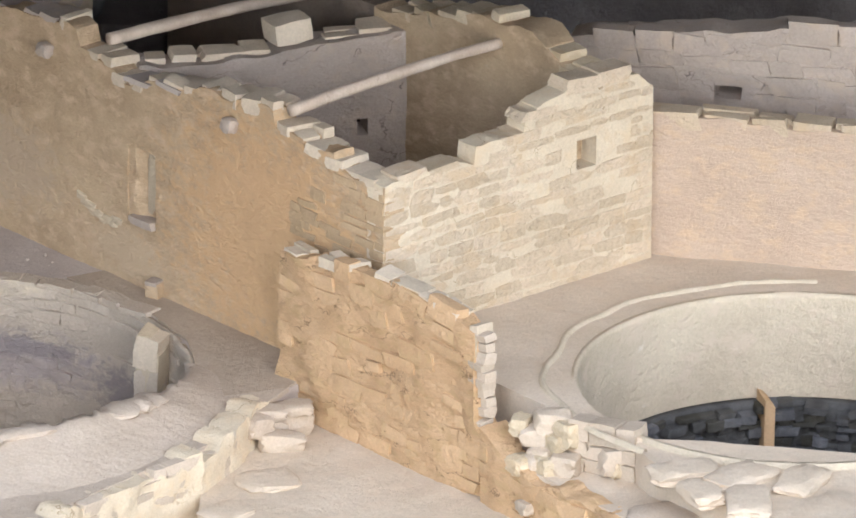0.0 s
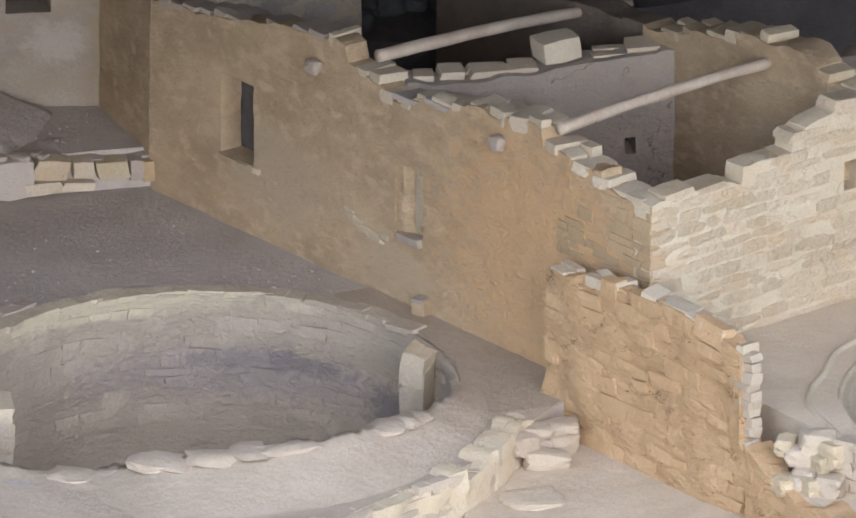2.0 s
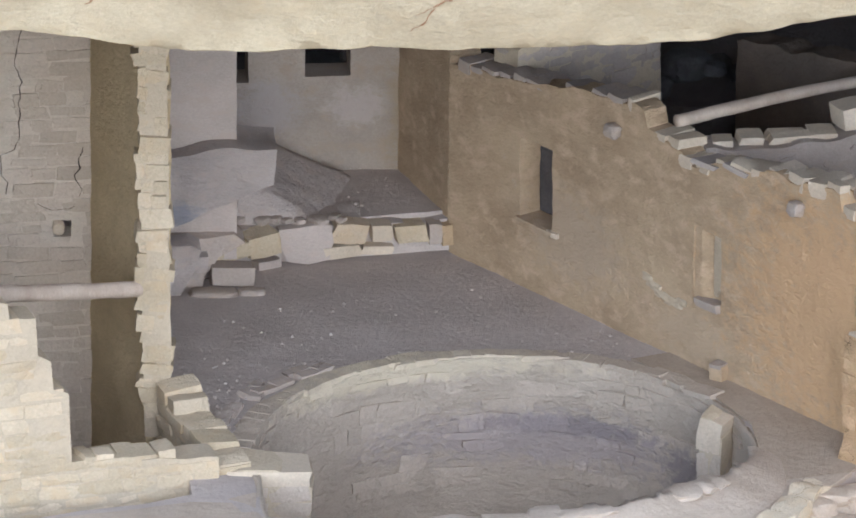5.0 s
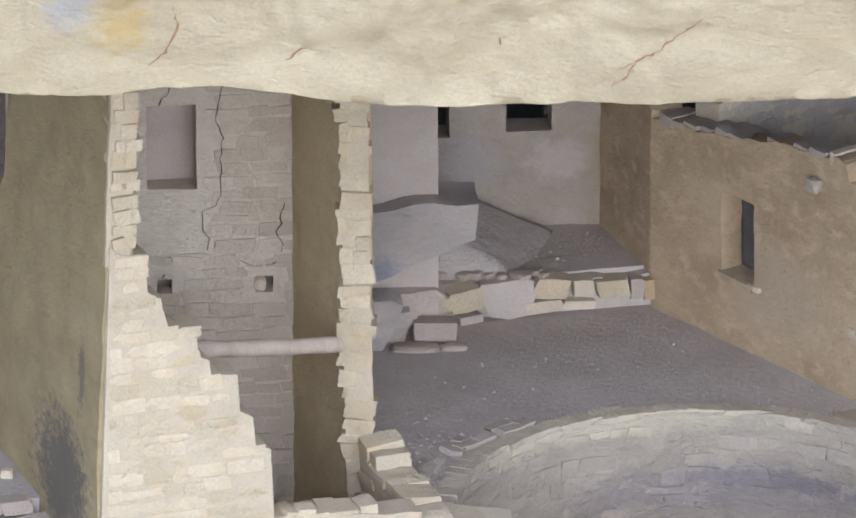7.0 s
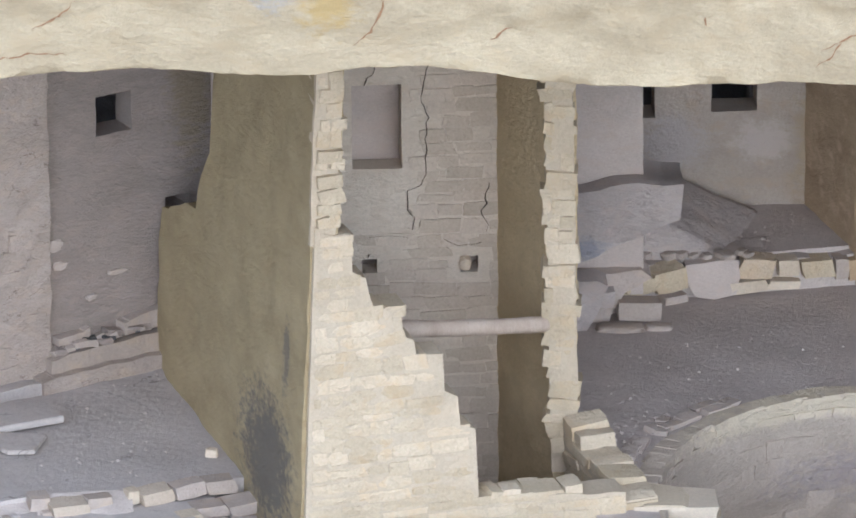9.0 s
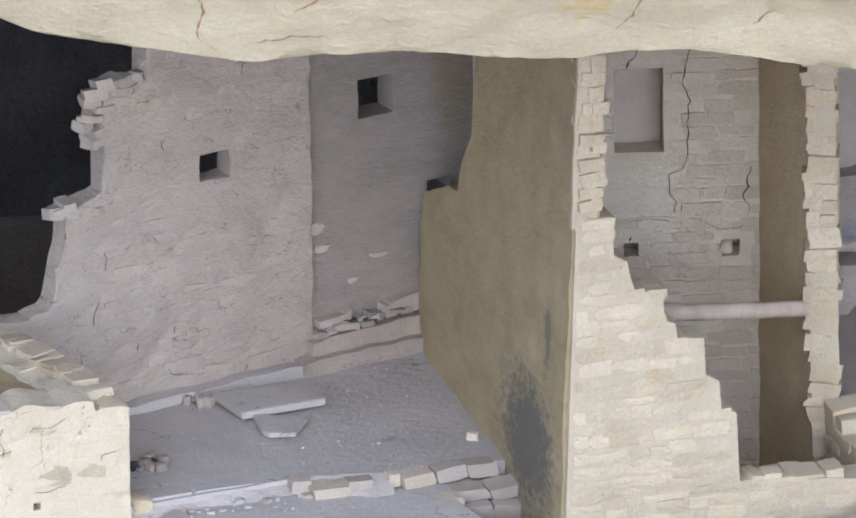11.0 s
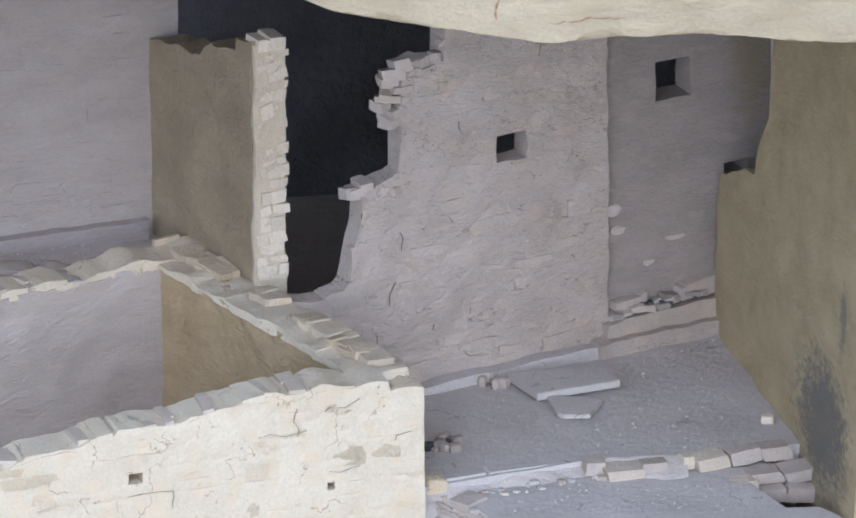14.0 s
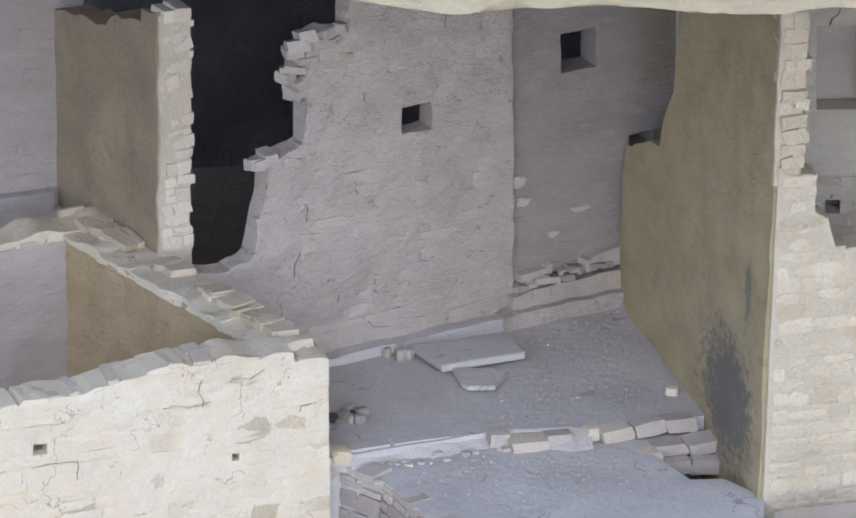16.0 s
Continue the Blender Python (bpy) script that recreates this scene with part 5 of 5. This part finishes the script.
courses(wallL, LB, 0.35, 2.35, TOPB, COURTSTONE, 112, high=0.12, long=(0.14, 0.4), depth=0.1, proud=0.0, joint=0.006, start=1.75, end=S0 + 1.86, chance=0.35, tilt=6)
for k in range(9):
    r = random.Random(k + 40)
    place_stone(wallL, GREYSTONE, LB.at(1.56 + r.uniform(-0.1, 0.1), r.uniform(0.06, 0.16), 2.58 + k * 0.06), (r.uniform(0.1, 0.26), r.uniform(0.12, 0.22), r.uniform(0.05, 0.12)), math.atan2(LB.d.y, LB.d.x) + r.uniform(-0.5, 0.5), r, tilt=16)
for k in range(8):
    r = random.Random(k + 60)
    place_stone(wallL, GREYSTONE, LB.at(1.14 + k * 0.06, 0.1, 1.98 + r.uniform(-0.03, 0.09)), (r.uniform(0.1, 0.22), r.uniform(0.12, 0.24), r.uniform(0.06, 0.12)), math.atan2(LB.d.y, LB.d.x) + r.uniform(-0.5, 0.5), r, tilt=14)
for k in range(5):
    r = random.Random(k + 80)
    place_stone(wallL, GREYSTONE, LB.at(1.66 + k * 0.1, 0.1, 3.14 + r.uniform(-0.03, 0.05)), (r.uniform(0.1, 0.22), r.uniform(0.12, 0.24), r.uniform(0.06, 0.12)), math.atan2(LB.d.y, LB.d.x) + r.uniform(-0.5, 0.5), r, tilt=14)
for number, points in enumerate([[(1.58, 1.57), (1.61, 1.46), (1.58, 1.33)], [(1.53, 1.1), (1.45, 0.94), (1.47, 0.81)], [(1.91, 0.62), (1.92, 0.48)], [(2.1, 1.62), (2.14, 1.5)], [(2.22, 0.31), (2.25, 0.24), (2.53, 0.2)], [(1.32, 0.64), (1.35, 0.48), (1.33, 0.37)], [(1.18, 1.83), (1.2, 1.72)], [(3.02, 3.22), (3.04, 3.1), (3.01, 2.95)], [(2.19, 2.53), (2.23, 2.34)], [(2.3, 0.71), (2.28, 0.58)]]):
    crack(wallL, LB, points, 0.005, 40 + number)
wall("foot_curb", Line(LB.at(1.2, -0.16).to_2d(), LB.at(S0 + 1.9, -0.16).to_2d()), 0.2, -0.1, [(0, 0.09), (3.2, 0.11)], COURTSOIL, "pale plaster fillet along the wall's foot", amp=0.02, rough_top=0.015, parent=wallL)
TURN_LB = math.atan2(LB.d.y, LB.d.x)
for deep, z0, z1, a, b, tone, rise_by in ((-0.2, -0.1, 0.15, 1.7, 3.16, GREY, 0.0), (-0.1, 0.1, 0.3, 1.84, 3.16, GREYSTONE, 0.03), (-0.05, 0.38, 0.48, 1.95, 2.3, GREYSTONE, 0.02), (-0.06, 0.36, 0.52, 2.62, 3.14, GREYSTONE, 0.03)):
    wall("ledge", Line(LB.at(S0 + a, deep).to_2d(), LB.at(S0 + b, deep + 0.04).to_2d()), 0.3, z0, [(0, z1 - 0.03), (0.2, z1), (b - a, z1 + rise_by)], tone, "layered grey rock ledge along the wall's foot", amp=0.014, step=0.06, rough_top=0.012, scale=5.0, parent=wallM)
# rubble in the recess; every third stone dark, for the shade in there
for k in range(26):
    r = random.Random(k + 900)
    place_stone(wallM, (GREYSTONE, MAUVE, DARKSTONE)[k % 3], LB.at(S0 + 1.95 + k * 0.036, r.uniform(-0.06, 0.02), 0.32 + k * 0.0025 + r.uniform(-0.01, 0.04)), (r.uniform(0.05, 0.16), r.uniform(0.06, 0.14), r.uniform(0.03, 0.07)), TURN_LB + r.uniform(-0.5, 0.5), r, tilt=14)

NOSE = Line((-6.88, -7.02), (-5.36, -6.35))
courses(court, NOSE, 0.16, -0.055, [(0, 0.025), (2, 0.025)], COURTSOIL, 120, high=0.065, long=(0.3, 0.7), proud=0.006, joint=0.004, tilt=1.2)
ramp(Line(NOSE.at(0, 0.02).to_2d(), NOSE.at(NOSE.length, 0.02).to_2d()), -0.015, STEP_Z, 0.3, SOIL, court, 3)
ramp(Line((-5.36, -6.42), (-4.5, -6.3)), 0.01, STEP_Z, 0.34, SOIL, court, 4)
rng = random.Random(121)
for x, y, z, broad, deep, high, material in ((-5.33, -6.46, -0.02, 0.18, 0.2, 0.13, GREYSTONE), (-5.06, -6.5, -0.05, 0.34, 0.24, 0.1, BANKSTONE), (-4.8, -6.42, -0.03, 0.24, 0.2, 0.1, GREYSTONE),
                                             (-4.5, -6.33, -0.02, 0.11, 0.14, 0.13, WHITESTONE), (-4.29, -6.27, -0.03, 0.3, 0.2, 0.12, BANKSTONE), (-4.0, -6.15, -0.02, 0.3, 0.2, 0.13, GREYSTONE), (-3.72, -6.06, -0.02, 0.28, 0.2, 0.13, GREYSTONE),
                                             (-3.8, -6.34, -0.14, 0.3, 0.24, 0.1, GREYSTONE), (-3.5, -6.24, -0.14, 0.3, 0.26, 0.11, GREYSTONE), (-3.75, -6.5, -0.26, 0.3, 0.16, 0.13, GREYSTONE), (-3.45, -6.4, -0.28, 0.34, 0.16, 0.14, GREYSTONE), (-3.97, -6.56, -0.13, 0.2, 0.18, 0.08, WHITESTONE)):
    place_stone(court, material, Vector((x, y, z)), (broad, deep, high), 0.38 + rng.uniform(-0.12, 0.12), rng, tilt=4)
loose("stone_block", -6.73, -6.93, -0.14, (0.2, 0.22, 0.2), CREAM, 17, "squared cream stone at the corner of the roofless room", turn=0.4, square=0.85)
for k in range(30):
    r = random.Random(k + 1500)
    size = r.uniform(0.04, 0.11)
    at = NOSE.at(r.uniform(0.3, NOSE.length + 0.5), r.uniform(-0.28, -0.08), 0)
    loose("rubble_stone", at.x, at.y, STEP_Z - 0.015, (size, size * 0.8, size * 0.5), (GREYSTONE, COURTSOIL, BANKSTONE)[k % 3], k, "small grey stone in the crumbled step", turn=r.uniform(0, 3), group="rubble below the step")
EDGES = [Line((-7.1, -6.66), (-6.32, -7.36)), Line((-6.32, -7.36), (-5.86, -8.2)), Line((-5.86, -8.2), (-5.4, -8.72)), Line((-5.4, -8.72), (-4.5, -9.7))]
for k, edge in enumerate(EDGES):
    courses(step, edge, 0.2, STEP_Z - 0.15, [(0, STEP_Z + 0.005), (4, STEP_Z + 0.005)], GREYSTONE, 123 + k, high=0.07, long=(0.1, 0.26), proud=0.02, joint=0.02, tilt=6, chance=0.8, ragged=0.04)
    courses(step, edge, 0.2, -1.6, [(0, STEP_Z - 0.15), (4, STEP_Z - 0.15)], MAUVE, 133 + k, high=0.15, long=(0.2, 0.4), proud=0.02, tilt=4)


def flat_stone(outline, thick, x, y, z, turn, label):
    bm = bmesh.new()
    face = bm.faces.new([bm.verts.new((px, py, 0)) for px, py in outline])
    up = bmesh.ops.extrude_face_region(bm, geom=[face])["geom"]
    bmesh.ops.translate(bm, vec=(0, 0, thick), verts=[g for g in up if isinstance(g, bmesh.types.BMVert)])
    bmesh.ops.bevel(bm, geom=bm.edges[:], offset=0.008, segments=2, affect="EDGES")
    bmesh.ops.recalc_face_normals(bm, faces=bm.faces)
    me = bpy.data.meshes.new("flat_stone")
    bm.to_mesh(me)
    bm.free()
    me.materials.append(COURTSOIL)
    ob = tagged(new("flat_stone", me), label, "stone slab")
    ob.matrix_world = pose(x, y, z, 0, 0, turn)


flat_stone([(-0.32, 0.24), (-0.02, -0.26), (0.72, 0.1), (0.52, 0.5)], 0.07, -5.88, -4.8, 0.035, 0, "large flat grey stone slab lying on the court")
flat_stone([(-0.1, 0.12), (0.02, -0.3), (0.08, -0.36), (0.32, -0.34), (0.42, 0.06)], 0.045, -5.72, -5.1, 0.02, 0, "smaller broken grey slab beside the large one")
loose("white_stone", -3.8, -5.45, -0.01, (0.12, 0.1, 0.1), WHITESTONE, 21, "small white stone at the foot of the wall")
# mauve and dark stones in the mix put the pile's shade into colour
for k in range(14):
    r = random.Random(k + 500)
    size = r.uniform(0.05, 0.15)
    loose("rubble_stone", -6.76 + r.uniform(-0.12, 0.2), -6.1 + r.uniform(-0.2, 0.22), -0.01, (size, size * 0.8, size * 0.8), (MAUVE, GREYSTONE, DARKSTONE)[k % 3], k, "small grey stone in the corner rubble, some darkened for shade", turn=r.uniform(0, 3), group="rubble in the court")
for k in range(8):
    r = random.Random(k + 700)
    size = r.uniform(0.05, 0.1)
    loose("rubble_stone", -6.3 + r.uniform(-0.12, 0.12), -4.55 + r.uniform(-0.12, 0.12), -0.01, (size, size * 0.8, size * 1.2), GREYSTONE, k, "small grey stone by the court's back wall", turn=r.uniform(0, 3), group="rubble in the court")

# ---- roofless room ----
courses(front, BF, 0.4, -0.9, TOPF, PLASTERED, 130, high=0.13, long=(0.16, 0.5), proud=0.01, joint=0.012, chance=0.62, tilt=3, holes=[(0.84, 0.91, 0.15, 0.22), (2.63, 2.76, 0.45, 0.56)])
courses(front, BF, 0.4, -0.86, TOPF, CREAM, 137, high=0.15, long=(0.14, 0.4), proud=0.008, joint=0.012, chance=0.28, tilt=3, holes=[(0.84, 0.91, 0.15, 0.22), (2.63, 2.76, 0.45, 0.56)])
for owner, line, broad, low_z, crest in ((side, BR, 0.47, 1.02, [(0, 1.09), (1.2, 1.11), (2.4, 1.08), (5, 1.1)]), (backw, BB, 0.38, 1.02, [(0, 1.09), (1.2, 1.11), (5, 1.1)]), (front, BF, 0.42, 0.75, [(a, z + 0.005) for a, z in TOPF])):
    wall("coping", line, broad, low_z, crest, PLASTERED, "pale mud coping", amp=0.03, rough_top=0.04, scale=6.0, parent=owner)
caps(front, BF, 0.4, TOPF, BANKSTONE, 131, 0.1, 4.0, high=0.09, sink=0.55, size=(0.06, 0.2), chance=0.4)
caps(side, BR, 0.26, [(0, 1.1), (4, 1.11)], TANSTONE, 132, 0.2, 3.9, high=0.11, size=(0.12, 0.4), sink=0.6, chance=0.7)
caps(side, BR, 0.3, [(0, 1.11), (4, 1.12)], CREAM, 135, 0.1, 3.9, high=0.08, size=(0.1, 0.28), sink=0.6, chance=0.25)
caps(backw, BB, 0.36, [(0, 1.09), (3.3, 1.09)], BANKSTONE, 133, 0.0, 3.2, high=0.07, size=(0.12, 0.4), chance=0.4)
wall("end_fill", Line((-8.47, -4.93), (-8.2, -4.77)), 0.05, 0.9, [(0, 3.4), (0.4, 3.4)], MORTAR, "", amp=0.03, lean=0.012, parent=pillar)
ENDPL = Line((-8.44, -4.91), (-8.19, -4.76))
courses(pillar, ENDPL, 0.24, 1.0, [(0, 3.4), (0.4, 3.4)], WHITESTONE, 134, high=0.11, long=(0.09, 0.24), proud=0.01, joint=0.003, lean=0.012, tilt=9, ragged=0.03)
for k, (x, y, w) in enumerate([(-10.7, -4.4, 0.42), (-10.35, -4.5, 0.45), (-10.75, -4.95, 0.5), (-11.1, -4.6, 0.5), (-10.0, -4.1, 0.25), (-9.8, -3.9, 0.2)]):
    loose("grey_boulder", x, y, 0.86, (w, w * 0.8, w * 0.5), GREYSTONE, 600 + k, "rounded grey boulder on the rubble floor", "boulder", turn=k, group="boulders behind the roofless room")
courses(farl, FL, 0.35, 1.1, [(0, 3.4), (3.5, 3.4)], FARPLASTER, 138, high=0.17, long=(0.2, 0.5), depth=0.12, proud=0.004, joint=0.006, chance=0.7, tilt=2, start=0.36, end=2.4)
plinth = wall("wall_28", Line(FL.at(0.34, -0.12).to_2d(), FL.at(3.4, -0.12).to_2d(), -1), 0.14, 0.8, [(0, 1.08), (3.1, 1.02)], FARPLASTER, "pale plaster plinth along the back wall", amp=0.015, rough_top=0.006)


# ---- dust and pebbles ----
def pebbles(name, areas, material, label, seed, size=(0.012, 0.04)):
    """Scattered small stones, joined: nobody could count them."""
    rng, verts, faces = random.Random(seed), [], []
    corner = [(1, 0, 0), (0, 1, 0), (-1, 0, 0), (0, -1, 0), (0, 0, 1), (0, 0, -1)]
    tri = [(0, 1, 4), (1, 2, 4), (2, 3, 4), (3, 0, 4), (1, 0, 5), (2, 1, 5), (3, 2, 5), (0, 3, 5)]
    for x0, x1, y0, y1, z, count in areas:
        for _ in range(count):
            x, y = rng.uniform(x0, x1), rng.uniform(y0, y1)
            if math.hypot(x - KIVA[0], y - KIVA[1]) < KIVA[2] + 0.05:
                continue
            r, b, turn = rng.uniform(*size) * rng.choice((0.6, 0.8, 1, 1.3)), len(verts), rng.uniform(0, 3)
            for c in corner:
                p = Vector(c) * r * rng.uniform(0.7, 1.25)
                p.rotate(Euler((0, 0, turn)))
                verts.append((x + p.x, y + p.y, z + r * 0.3 + p.z * 0.6))
            faces += [tuple(b + i for i in t) for t in tri]
    tagged(new(name, mesh_of(name, verts, faces, material)), label, "pebbles", kind="stuff")


pebbles("pebbles", [(-0.3, 2.4, -5.6, -2.2, 0.0, 230), (-0.4, 0.4, -6.2, -4.4, 0.0, 300), (2.0, 5.0, -4.5, -1.6, 0.0, 90), (0.9, 2.0, -1.2, 0.0, 0.38, 40), (-6.8, -4.0, -6.2, -3.4, 0.0, 160), (-6.0, -4.1, -8.0, -6.7, STEP_Z, 160), (-11.5, -9.5, -4.1, -3.5, 0.92, 200)], SOIL, "loose grey pebbles on the dusty floors", 3, (0.006, 0.02))


# ---- cracks in the cliff's face ----
def cliff_cracks():
    from mathutils.bvhtree import BVHTree
    rock_face = bpy.data.objects["cliff"]
    tree = BVHTree.FromPolygons([v.co for v in rock_face.data.vertices], [p.vertices for p in rock_face.data.polygons])
    lines = [[(1.55, 7.1), (1.85, 7.26), (2.05, 7.42), (2.3, 7.65)], [(1.52, 6.92), (1.66, 7.05), (1.74, 7.22)], [(-1.16, 7.16), (-1.08, 7.24), (-0.95, 7.3)], [(-2.3, 7.1), (-2.16, 7.25), (-2.05, 7.5), (-2.1, 7.75)], [(-5.58, 6.92), (-5.76, 7.02), (-5.7, 7.3), (-5.85, 7.6)], [(-4.95, 7.28), (-4.75, 7.4), (-4.55, 7.6)], [(-5.3, 7.0), (-4.9, 7.06), (-4.6, 7.04)], [(0.6, 7.3), (0.62, 7.42)]]
    for number, points in enumerate(lines):
        rng, verts, faces, fine = random.Random(number + 70), [], [], []
        for (x0, z0), (x1, z1) in zip(points, points[1:]):
            n = max(3, int(math.hypot(x1 - x0, z1 - z0) / 0.04))
            fine += [(x0 + (x1 - x0) * k / n + rng.uniform(-0.012, 0.012), z0 + (z1 - z0) * k / n + rng.uniform(-0.012, 0.012)) for k in range(n)]
        for k, (x, z) in enumerate(fine):
            w = 0.014 * rng.uniform(0.2, 1.0) * math.sin(math.pi * (k + 0.6) / (len(fine) + 0.2))
            hit = tree.ray_cast(Vector((x, -40, z)), Vector((0, 1, 0)))[0]
            y = (hit.y if hit else -14.5) - 0.008
            verts += [(x - w, y, z + w * 0.5), (x, y - 0.004, z), (x + w, y, z - w * 0.5)]
            if k:
                b = 3 * k
                faces += [(b - 3, b - 2, b + 1, b), (b - 2, b - 1, b + 2, b + 1)]
        child("crack", mesh_of("crack", verts, faces, CLIFFCRACK), rock_face, "reddish-brown crack in the sandstone")


CLIFFCRACK = earth("rusty_crack", (0.36, 0.22, 0.12), (0.28, 0.16, 0.09), bump=0.3)
cliff_cracks()

for s, z, w, h in ((0.1, 1.33, 0.17, 0.11), (0.47, 0.75, 0.12, 0.06), (0.15, 1.12, 0.14, 0.08), (0.75, 0.95, 0.2, 0.05)):
    rock("plaster_patch", LB2.at(s, 0.0, z), (w, 0.05, h), PALEPLASTER, int(s * 100), parent=wallM, turn=math.atan2(LB.d.y, LB.d.x), rough=0.35)

# walled-up opening in the roofless room's front wall
for number, points in enumerate([[(0.62, 1.0), (0.74, 0.93), (0.9, 0.95), (1.0, 0.88)], [(1.2, 0.98), (1.24, 0.86), (1.17, 0.78), (1.2, 0.66)], [(1.1, 0.76), (1.3, 0.73), (1.45, 0.77), (1.6, 0.74)], [(0.62, 0.36), (0.8, 0.32), (0.95, 0.35)], [(2.36, 0.36), (2.36, 0.25), (2.38, 0.12)], [(2.36, 0.36), (2.6, 0.37), (2.84, 0.35)], [(0.15, 0.62), (0.26, 0.6), (0.28, 0.5)]]):
    crack(front, BF, points, 0.0035, 200 + number)
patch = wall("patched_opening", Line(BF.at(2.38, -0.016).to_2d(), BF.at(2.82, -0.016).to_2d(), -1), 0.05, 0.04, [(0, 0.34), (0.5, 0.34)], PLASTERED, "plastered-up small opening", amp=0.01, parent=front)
